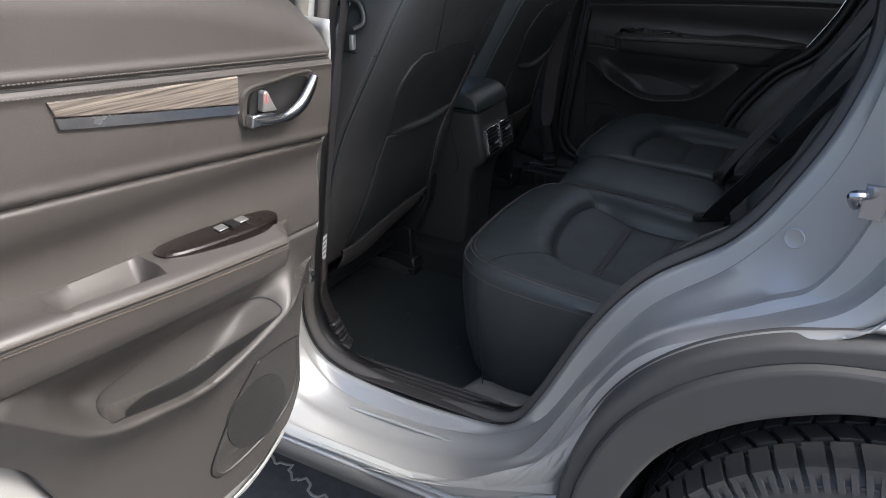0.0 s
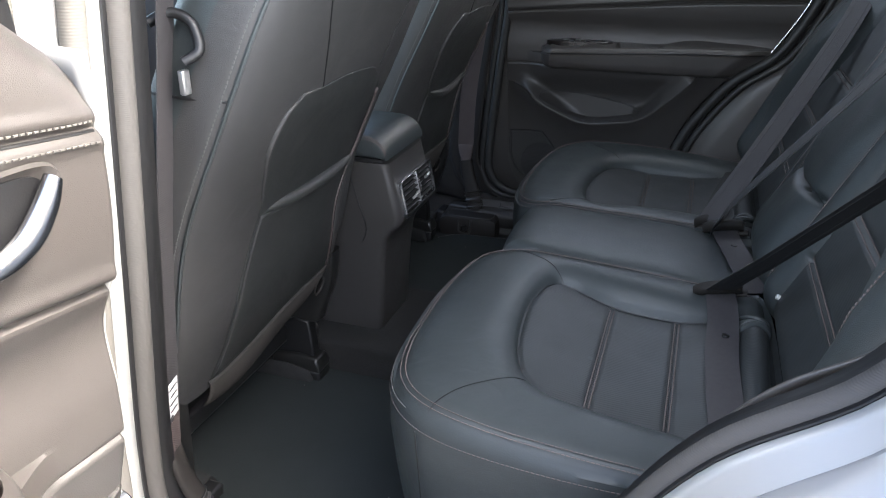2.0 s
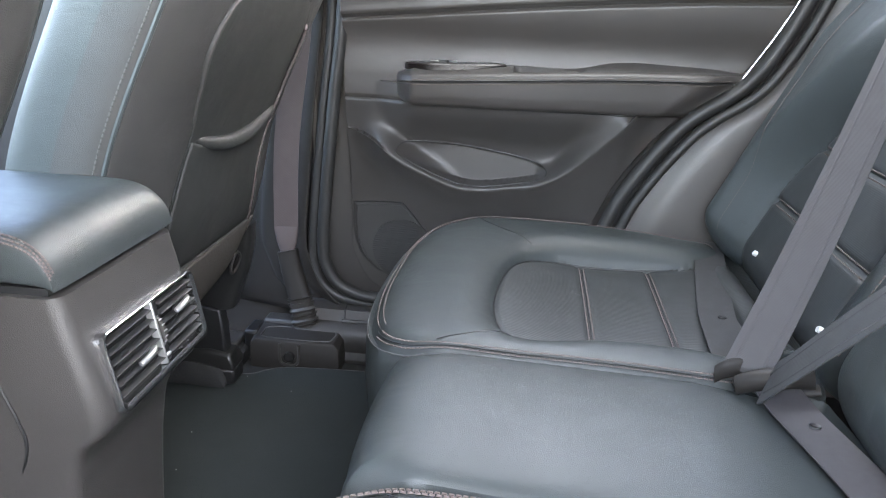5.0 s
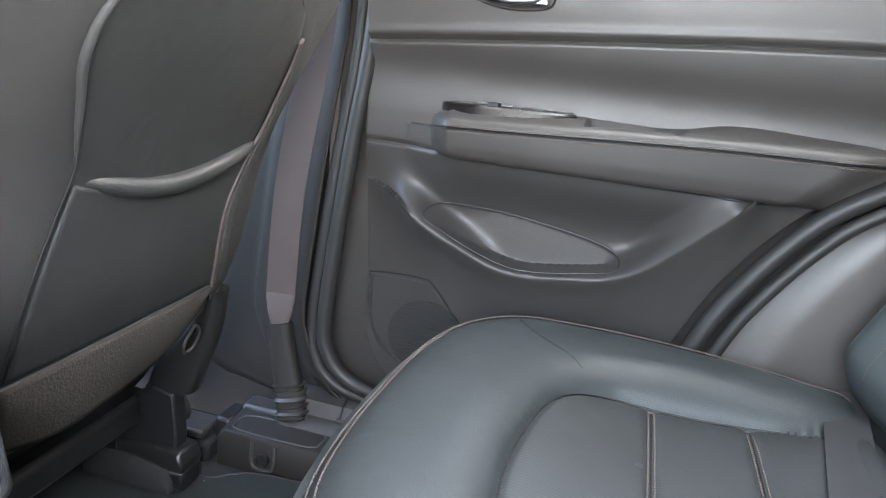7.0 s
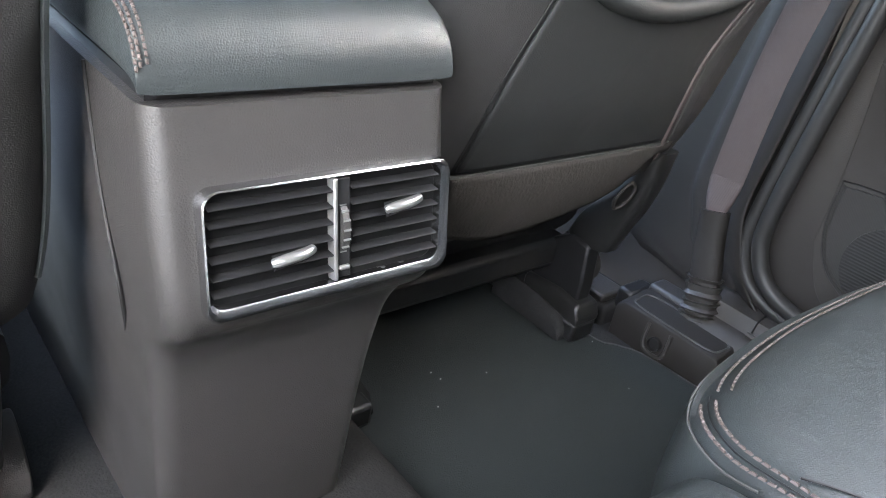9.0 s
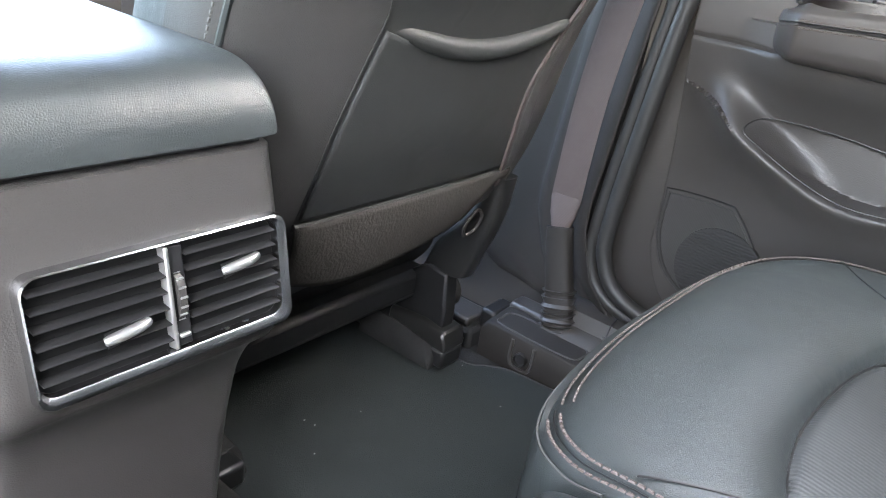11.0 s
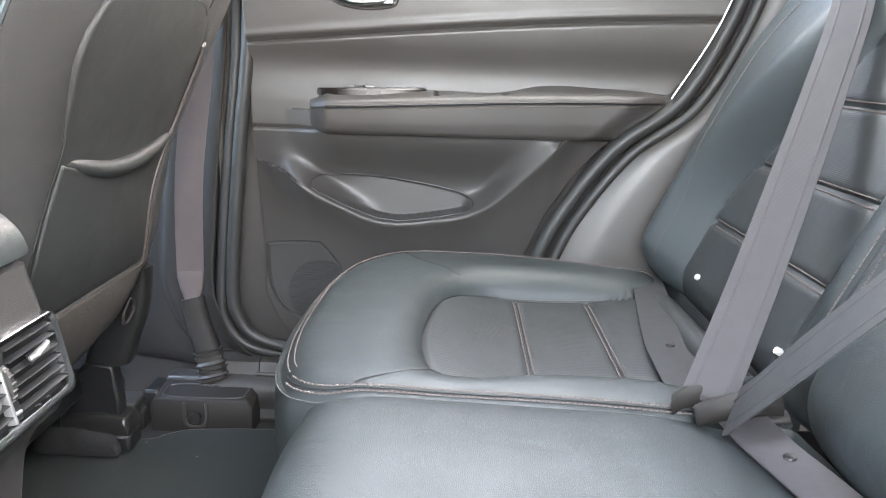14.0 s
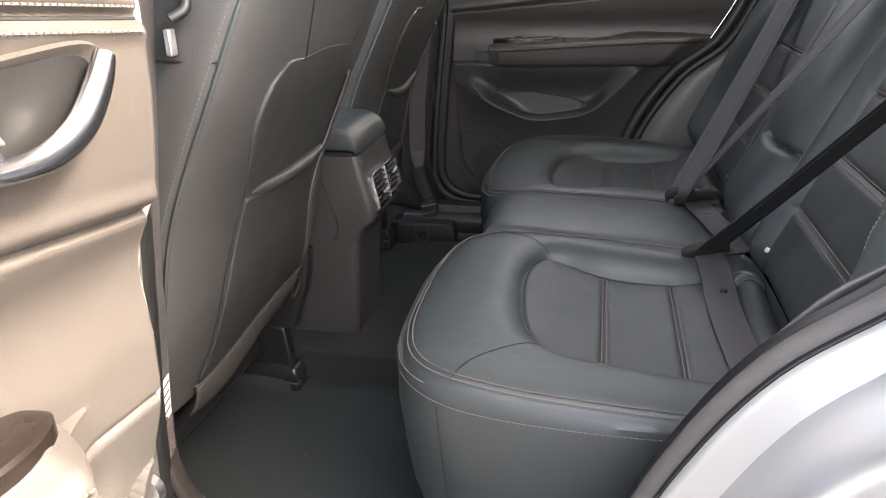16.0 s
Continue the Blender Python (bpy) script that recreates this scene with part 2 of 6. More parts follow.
def resample(pts, step):
    p = [Vector(q) for q in pts]
    out, acc = [p[0].copy()], 0.0
    for a, b in zip(p, p[1:]):
        d = (b - a).length
        while d > 0 and acc + d >= step:
            f = (step - acc) / d
            a = a.lerp(b, f)
            d = (b - a).length
            out.append(a.copy())
            acc = 0.0
        acc += d
    return out


def tube(pts, r, n=8, closed=False, bm=None, flat=None):
    """A round bar along pts; r may be a function of 0..1."""
    bm = bm or bmesh.new()
    p = [Vector(q) for q in pts]
    k = len(p)
    rings, up = [], None
    for i in range(k):
        a, b = (p[i - 1], p[(i + 1) % k]) if closed else (p[max(i - 1, 0)], p[min(i + 1, k - 1)])
        t = (b - a).normalized()
        if up is None:
            up = t.orthogonal().normalized()
        up = (up - t * up.dot(t)).normalized()
        sd = t.cross(up)
        rr = r(i / (k - 1)) if callable(r) else r
        rings.append([bm.verts.new(p[i] + (up * math.cos(q) + sd * math.sin(q)) * rr) for q in (2 * math.pi * j / n for j in range(n))])
    for i in range(k if closed else k - 1):
        a, b = rings[i], rings[(i + 1) % k]
        for j in range(n):
            bm.faces.new((a[j], a[(j + 1) % n], b[(j + 1) % n], b[j]))
    if not closed:
        bm.faces.new(rings[0][::-1])
        bm.faces.new(rings[-1])
    return bm


def ribbon(pts, across, width, thick=0.0015, bm=None):
    """A strap along pts; across: its direction of width, at one or at each point."""
    bm = bm or bmesh.new()
    p = [Vector(q) for q in pts]
    rings = []
    for i, q in enumerate(p):
        t = (p[min(i + 1, len(p) - 1)] - p[max(i - 1, 0)]).normalized()
        w = Vector(across[i] if isinstance(across, list) else across)
        w = (w - t * w.dot(t)).normalized()
        nn = t.cross(w) * thick / 2
        w = w * width / 2
        rings.append([q - w - nn, q - w * 0.5 - nn * 1.4, q + w * 0.5 - nn * 1.4, q + w - nn, q + w + nn, q + w * 0.5 + nn * 1.4, q - w * 0.5 + nn * 1.4, q - w + nn])
    return loft(rings, bm)


def stitches(pts, normal, step=0.0062, length=0.0042, r=0.0008, bm=None, lift=0.0005):
    """A row of separate thread stitches along pts."""
    bm = bm or bmesh.new()
    q = resample(pts, step)
    for i in range(len(q) - 1):
        t = (q[i + 1] - q[i]).normalized()
        nn = Vector(normal(q[i]) if callable(normal) else normal).normalized()
        sd = t.cross(nn).normalized()
        c = q[i] + nn * lift
        h = t * length / 2
        lo = [bm.verts.new(c + s * h + o * sd * r) for s in (-1, 1) for o in (-1, 1)]
        hi = [bm.verts.new(c + s * h * 0.75 + o * sd * r * 0.6 + nn * r) for s in (-1, 1) for o in (-1, 1)]
        for f in ((0, 1, 5, 4), (1, 3, 7, 5), (3, 2, 6, 7), (2, 0, 4, 6), (4, 5, 7, 6)):
            v = lo + hi
            bm.faces.new([v[k] for k in f])
    return bm


def lerp_table(table, x):
    if x <= table[0][0]:
        return table[0][1]
    for (a, va), (b, vb) in zip(table, table[1:]):
        if x <= b:
            f = (x - a) / (b - a)
            f = f * f * (3 - 2 * f) if len(table) < 3 else f
            return va + (vb - va) * f
    return table[-1][1]


def smooth_table(table):
    """A smooth function through the table's points."""
    xs = np.array([t[0] for t in table], float)
    ys = np.array([t[1] for t in table], float)
    m = np.gradient(ys, xs)

    def f(x):
        x = min(max(x, xs[0]), xs[-1])
        i = min(max(int(np.searchsorted(xs, x)) - 1, 0), len(xs) - 2)
        h = xs[i + 1] - xs[i]
        t = (x - xs[i]) / h
        return float((2 * t ** 3 - 3 * t * t + 1) * ys[i] + (t ** 3 - 2 * t * t + t) * h * m[i] + (-2 * t ** 3 + 3 * t * t) * ys[i + 1] + (t ** 3 - t * t) * h * m[i + 1])
    return f


def sstep(a, b, x):
    t = min(max((x - a) / (b - a), 0.0), 1.0)
    return t * t * (3 - 2 * t)


def polygon_distance(poly):
    """Signed distance to a closed 2D outline, inside negative."""
    a = np.array([[q[0], q[1]] for q in poly])
    b = np.roll(a, -1, axis=0)
    ab = b - a
    l2 = (ab ** 2).sum(1) + 1e-12

    def f(x, y):
        p = np.array([x, y])
        t = np.clip(((p - a) * ab).sum(1) / l2, 0, 1)
        d = np.sqrt((((a + ab * t[:, None]) - p) ** 2).sum(1)).min()
        c = ((a[:, 1] > y) != (b[:, 1] > y)) & (x < (b[:, 0] - a[:, 0]) * (y - a[:, 1]) / (b[:, 1] - a[:, 1] + 1e-15) + a[:, 0])
        return -d if c.sum() % 2 else d
    return f


# ---- ground ----
GROUND_Z = 0.03
ground = tagged(part("ground", grid(lambda u, v: (-60 + 120 * u, -60 + 120 * v, GROUND_Z), 24, 24), ASPHALT), "dark grey asphalt with a pale crack", "ground", kind="structure")
crack_pts = []
for k in range(40):
    crack_pts.append((-0.62 + 0.011 * k + 0.006 * math.sin(k * 1.7), -0.636 - 0.0033 * k + 0.012 * math.sin(k * 0.9) + 0.006 * math.sin(k * 2.9), GROUND_Z + 0.001))
part("crack", ribbon(crack_pts, (0.3, 1, 0), 0.007, 0.003), CONCRETE, ground, "pale filled crack")

# ---- car body, near side: nested outlines round the door opening ----
body = thing("car_body", "silver-blue metallic car body with an open rear door", "car")


def rail(y, pts, n=120):
    return [Vector((q.x, y(q.x, q.z) if callable(y) else y, q.z)) for q in spline([(a, 0, b) for a, b in pts], n)]


SEAL = [(-0.17, 1.60), (-0.185, 1.35), (-0.205, 1.15), (-0.232, 0.92), (-0.262, 0.66), (-0.268, 0.545), (-0.225, 0.480), (-0.08, 0.458), (0.08, 0.462), (0.175, 0.480),
        (0.226, 0.557), (0.300, 0.723), (0.376, 0.839), (0.484, 0.932), (0.543, 1.029), (0.585, 1.136), (0.60, 1.25), (0.56, 1.42), (0.47, 1.60)]
PILLAR_SHIFT = -0.030


def shifted(pts):
    return [(a + PILLAR_SHIFT * sstep(-0.10, -0.18, a) * sstep(0.45, 0.60, b), b) for a, b in pts]


SEAL = shifted(SEAL)
INNER = [(a * 0.97 + 0.004, (b - 0.8) * 0.985 + 0.803) for a, b in SEAL]
EDGE = [(-0.165, 1.62), (-0.19, 1.35), (-0.215, 1.15), (-0.245, 0.92), (-0.272, 0.66), (-0.268, 0.53), (-0.195, 0.443), (-0.035, 0.428), (0.08, 0.442), (0.165, 0.472),
        (0.245, 0.541), (0.317, 0.685), (0.391, 0.808), (0.494, 0.905), (0.556, 0.997), (0.60, 1.104), (0.615, 1.25), (0.58, 1.43), (0.48, 1.62)]
STEP = [(-0.19, 1.64), (-0.215, 1.35), (-0.235, 1.15), (-0.262, 0.92), (-0.29, 0.66), (-0.285, 0.51), (-0.23, 0.435), (-0.06, 0.416), (0.07, 0.428), (0.165, 0.456),
        (0.245, 0.520), (0.333, 0.690), (0.405, 0.800), (0.540, 0.892), (0.600, 0.935), (0.640, 1.05), (0.665, 1.25), (0.62, 1.45), (0.50, 1.64)]
SHUT = [(-0.22, 1.66), (-0.24, 1.35), (-0.26, 1.15), (-0.285, 0.92), (-0.31, 0.66), (-0.31, 0.50), (-0.25, 0.424), (-0.08, 0.410), (0.07, 0.425), (0.20, 0.470),
        (0.285, 0.545), (0.357, 0.715), (0.430, 0.812), (0.572, 0.890), (0.645, 0.945), (0.685, 1.05), (0.705, 1.25), (0.65, 1.47), (0.52, 1.66)]
EDGE, STEP, SHUT = shifted(EDGE), shifted(STEP), shifted(SHUT)
rails = [rail(-0.725, INNER), rail(-0.762, SEAL), rail(-0.775, SEAL), rail(-0.798, EDGE), rail(-0.803, EDGE), rail(-0.85, STEP), rail(-0.868, STEP), rail(-0.905, SHUT), rail(-0.915, SHUT)]
# the channel stays deep up to the rounded outer ledge
rails.insert(7, [a.lerp(b, 0.72) + Vector((0, 0.018 * sstep(0.10, 0.25, a.x), 0)) for a, b in zip(rails[6], rails[7])])
OUT = [Vector((q.x + (0.03 if q.x > 0.1 else -0.02), -0.928, q.z - (0.012 if q.z < 0.9 else 0))) for q in rails[-1]]


def rail_sheet(rs, sub=4):
    n = len(rs[0]) - 1
    k = len(rs) - 1

    def f(u, v):
        t = v * k
        i = min(int(t), k - 1)
        a = rs[i][round(u * n)]
        return a.lerp(rs[i + 1][round(u * n)], t - i)
    return grid(f, n, k * sub)


part("door_frame", rail_sheet(rails[2:] + [OUT], 3), PAINT, body, "silver-blue painted door opening frame", solid=0.002)
part("inner_trim", rail_sheet(rails[:3], 3), DARK, body, "black plastic lip of the door opening", solid=0.002)
weather = tube([q + Vector((0, 0.008, 0)) for q in rails[1]], 0.014, 10)
part("weatherstrip", weather, SEAL_CLOTH, body, "black rubber door seal")

for y_off, rail_i, rad in ((0.004, 3, 0.013), (0.0, 5, 0.010)):
    part("pillar_seal", tube([q + Vector((0.004, y_off - 0.010, 0)) for q in rails[rail_i][:33]], lambda f, r=rad: r * (1 - 0.7 * sstep(0.85, 1.0, f)), 10), SEAL_SUNLIT, body, "rubber seal on the pillar in a sunlit grey-beige tone")

# outer sheet behind the opening, with the wheel arch cut into it
ARCH = [(0.322, 0.514), (0.334, 0.611), (0.366, 0.708), (0.412, 0.783), (0.477, 0.845), (0.551, 0.888), (0.608, 0.908), (0.68, 0.925), (0.80, 0.93), (0.95, 0.91), (1.08, 0.83), (1.17, 0.70), (1.21, 0.52)]
ARCH_IN = [(0.40, 0.47), (0.417, 0.568), (0.468, 0.686), (0.543, 0.764), (0.63, 0.815), (0.70, 0.838), (0.79, 0.846), (0.88, 0.838), (0.97, 0.80), (1.05, 0.73), (1.10, 0.64), (1.13, 0.54), (1.14, 0.47)]
arch_a = rail(-0.935, ARCH, 120)
arch_i = rail(-0.955, ARCH_IN, 120)
notch = [0.36 * sstep(0.815, 0.835, q.x) for q in arch_a]
arch_o = [q.lerp(w, k) for q, w, k in zip(arch_a, arch_i, notch)]


def quarter(u, v):
    a = arch_o[round(u * 120)]
    b = OUT[min(48 + round(min(u / 0.55, 1) * 46), 94)]
    if u > 0.55:
        f = (u - 0.55) / 0.45
        b = OUT[94].lerp(Vector((1.75, -0.86, 1.15)), f)
    q = a.lerp(b, v)
    q.y += 0.014 * (1 - v) ** 6 * notch[round(u * 120)] / 0.36
    q.y -= 0.018 * math.sin(v * math.pi)
    return q


part("quarter_panel", grid(quarter, 120, 14), PAINT, body, "silver-blue rear wing panel", solid=0.002)


def cladding(u, v):
    i = round(u * 120)
    q = arch_o[i].lerp(arch_i[i], v)
    edge = sstep(0.0, 0.06, v)
    v = notch[i] + (1 - notch[i]) * v
    q.y = -0.928 - (0.008 + 0.022 * sstep(0.0, 0.10, v) + 0.012 * sstep(0.32, 0.36, v)) * edge + 0.05 * sstep(0.93, 1.0, v)
    return q


part("arch_cladding", grid(cladding, 120, 48), CLAD, body, "dark grey plastic wheel arch cladding", solid=0.004)
part("arch_liner", grid(lambda u, v: (lambda q: Vector((q.x, -0.90 + 0.32 * v, q.z - 0.004)))(arch_i[round(u * 120)]), 120, 6), DARK, body, "black wheel arch liner")

# sill below the opening
SILL = [(-0.915, 0.420), (-0.925, 0.416), (-0.930, 0.410), (-0.921, 0.406), (-0.921, 0.402), (-0.931, 0.399), (-0.931, 0.394), (-0.920, 0.390)]
SILL_CLAD = [(-0.916, 0.394), (-0.936, 0.390), (-0.941, 0.374), (-0.930, 0.354), (-0.88, 0.346), (-0.70, 0.346)]


def profile_sheet(prof, x0, x1, nx=30, bend=None):
    pr = spline([(0, a, b) for a, b in prof], 40)
    return grid(lambda u, v: Vector((x0 + (x1 - x0) * u, pr[round(v * 40)].y, pr[round(v * 40)].z + (bend(x0 + (x1 - x0) * u) if bend else 0))), nx, 40)


rise = lambda x: 0.10 * sstep(0.12, 0.36, x)
part("sill", profile_sheet(SILL, -1.5, 0.335, 60, rise), PAINT, body, "silver-blue painted lower sill", solid=0.002)
part("sill_cladding", profile_sheet(SILL_CLAD, -1.5, 0.42, 40, lambda x: 0.06 * sstep(0.15, 0.4, x)), CLAD, body, "dark grey plastic sill cladding", solid=0.003)
for x0, x1, yy, zz in ((-0.15, 0.11, -0.822, 0.4285), (-0.22, 0.095, -0.930, 0.411)):
    part("sill_groove", tube(spline([(x0, yy, zz), (x0 + 0.03, yy - 0.001, zz + 0.001), ((x0 + x1) / 2, yy, zz + 0.004), (x1, yy, zz + 0.008)], 30), 0.004, 6), PAINT, body)

# striker, plug and bolts of the door frame
striker = tube(spline([(0.630, -0.872, 1.068), (0.618, -0.90, 1.072), (0.605, -0.905, 1.070), (0.612, -0.875, 1.050)], 16), 0.006, 8)
box(0.618, 0.642, -0.882, -0.874, 1.038, 1.078, striker)
part("door_striker", striker, CHROME, body, "bare steel door striker")


def disc(c, n, r, h, seg=24, bm=None, dish=0.0):
    n = Vector(n).normalized()
    a = n.orthogonal().normalized()
    b = n.cross(a)
    c = Vector(c)
    ring = lambda rr, hh: [c + (a * math.cos(2 * math.pi * i / seg) + b * math.sin(2 * math.pi * i / seg)) * rr + n * hh for i in range(seg)]
    return loft([ring(r, -0.004), ring(r, h * 0.7), ring(r * 0.9, h), ring(r * 0.75, h - dish), ring(r * 0.1, h - dish)], bm)


part("plug", disc((0.560, -0.818, 0.972), (-0.35, -1, 0.1), 0.014, 0.003, dish=0.001), PAINT, body, "round painted rubber plug")

# ---- inside: floor, sills, pillars, roof ----
floor = tagged(part("floor", grid(lambda u, v: (-1.7 + 3.2 * u, -0.735 + 1.47 * v, 0.385), 40, 30), CARPET), "black carpeted car floor", "floor", kind="structure")
for sgn in (-1, 1):
    prof = [(0.735, 0.385), (0.70, 0.40), (0.685, 0.44), (0.70, 0.462), (0.745, 0.470), (0.775, 0.466)]
    pr = spline([(0, sgn * a, b) for a, b in prof], 30)
    sc = tagged(part("sill_trim", grid(lambda u, v: Vector((-0.30 + 0.52 * u, pr[round(v * 30)].y, pr[round(v * 30)].z)), 20, 30), HARD, solid=0.002), "black plastic scuff plate on the door sill", "sill trim", kind="structure")
    for k in range(4):
        yy = sgn * (0.712 + 0.013 * k)
        part("rib", tube([(-0.21 + 0.01 * k, yy, 0.4675), (0.13 + 0.005 * k, yy, 0.4695)], 0.0042, 8), HARD, sc)


# ---- rear bench ----
NEAR_PLAN = [(0.030, -0.640), (-0.022, -0.585), (-0.048, -0.500), (-0.056, -0.40), (-0.056, -0.285), (-0.038, -0.180), (0.006, -0.128), (0.10, -0.119), (0.25, -0.123), (0.42, -0.130),
             (0.475, -0.150), (0.485, -0.40), (0.475, -0.640), (0.40, -0.668), (0.25, -0.677), (0.11, -0.667)]
INSERT = [(0.155, -0.196), (0.120, -0.214), (0.104, -0.30), (0.114, -0.42), (0.138, -0.492), (0.180, -0.526), (0.235, -0.537), (0.32, -0.546), (0.40, -0.550), (0.50, -0.55), (0.50, -0.235), (0.335, -0.230), (0.232, -0.220)]


def inner_soft(x, y):
    return 0.020 - 0.009 * sstep(-0.17, -0.145, y) * sstep(0.01, 0.06, x)


def cushion_mesh(plan, insert, centre, top, flip=1, n=280, inner_rings=84, soft=inner_soft):
    ol = spline([(a, b, 0) for a, b in plan], n, True)
    sd = polygon_distance([(q.x, q.y) for q in spline([(a, b, 0) for a, b in insert], 80, True)]) if insert else None
    c = Vector((*centre, 0))

    def inset(i, d):
        t = (ol[(i + 1) % n] - ol[i - 1]).normalized()
        nn = Vector((-t.y, t.x, 0))
        if nn.dot(c - ol[i]) < 0:
            nn = -nn
        return ol[i] + nn * d
    rings = []
    for z, d in ((0.42, 0.05), (0.46, 0.028), (0.52, 0.012), (0.58, 0.004), (0.64, -0.002), (0.685, -0.001), (0.700, 0.002)):
        rings.append([(inset(i, d).x, inset(i, d).y, z) for i in range(n)])
    base = [inset(i, 0.006) for i in range(n)]
    mats = []
    for k in range(inner_rings + 1):
        s = 1 - k / inner_rings * 0.985
        ring = []
        for i in range(n):
            p = c + (base[i] - c) * s
            dist = (base[i] - c).length * (1 - s)
            amp = soft(base[i].x, base[i].y)
            rim = amp * (1 - math.exp(-dist / 0.012))
            w = sd(p.x, p.y) if sd else 1.0
            ring.append((p.x, p.y, top(p.x, p.y, w) - amp + rim))
        rings.append(ring)
    bm = bmesh.new()
    vs = [[bm.verts.new((x, flip * y, z)) for x, y, z in r] for r in rings]
    for a, b in zip(vs, vs[1:]):
        for i in range(n):
            f = bm.faces.new((a[i], a[(i + 1) % n], b[(i + 1) % n], b[i]))
            if sd:
                m = f.calc_center_median()
                f.material_index = 1 if m.z > 0.66 and sd(m.x, flip * m.y) < -0.001 else 0
    bm.faces.new(vs[-1])
    bm.faces.new(vs[0])
    return bm


RIM_Z = smooth_table([(-0.07, 0.708), (-0.02, 0.722), (0.04, 0.729), (0.15, 0.727), (0.30, 0.720), (0.40, 0.712), (0.50, 0.70)])
PAN_Z = smooth_table([(0.07, 0.715), (0.12, 0.706), (0.18, 0.692), (0.232, 0.684), (0.34, 0.682), (0.42, 0.69), (0.50, 0.70)])


def near_top(x, y, w):
    rim, pan = RIM_Z(x), PAN_Z(max(x, 0.07))
    # the bolster rolls over steeply into the sewn edge of the panel
    k = min(max((w + 0.002) / 0.060, 0.0), 1.0)
    f = 1 - (1 - k) ** 2.6
    z = pan + (rim - pan) * f
    z -= 0.005 * math.exp(-(w / 0.0035) ** 2)
    if w < 0:
        z += 0.004 * math.sin(min(1, -w / 0.06) * math.pi / 2)
        z -= 0.004 * math.exp(-((x - 0.232) / 0.006) ** 2) + 0.004 * math.exp(-((x - 0.337) / 0.006) ** 2)
    return z


def centre_top(x, y, w):
    return RIM_Z(x) - 0.002 + 0.007 * math.cos(y / 0.13 * math.pi / 2) - 0.012 * sstep(0.30, 0.45, x)


bench = thing("rear_bench_seat", "black leather rear bench seat with tan stitching", "car seat")
CENTRE_PLAN = [(0.012, -0.112), (0.0, -0.08), (-0.004, 0.0), (0.0, 0.08), (0.012, 0.112), (0.10, 0.121), (0.25, 0.125), (0.44, 0.131), (0.47, 0.09), (0.47, -0.09), (0.44, -0.131), (0.25, -0.125), (0.10, -0.121)]
OUTLINE = spline([(a, b, 0) for a, b in NEAR_PLAN], 200, True)
insert_distance = polygon_distance([(q.x, q.y) for q in spline([(a, b, 0) for a, b in INSERT], 80, True)])
NEAR_C = Vector((0.22, -0.40, 0))


def cushion_z(x, y):
    """Height of the padded top at a plan point, with its rounded rim."""
    p = Vector((x, y, 0))
    d = min((q - p).length for q in OUTLINE)
    return near_top(x, y, insert_distance(x, y)) - inner_soft(x, y) * math.exp(-d / 0.012)


def rim_line(d, i0, i1):
    """Points d inside the cushion's outline, on its top, between two outline steps."""
    out = []
    for i in range(i0, i1 + 1):
        t = (OUTLINE[(i + 1) % 200] - OUTLINE[(i - 1) % 200]).normalized()
        nn = Vector((-t.y, t.x, 0))
        if nn.dot(NEAR_C - OUTLINE[i % 200]) < 0:
            nn = -nn
        p = OUTLINE[i % 200] + nn * d
        out.append((p.x, p.y, cushion_z(p.x, p.y)))
    return out


def flip_y(pts, sgn):
    return [(x, sgn * y, z) for x, y, z in pts]


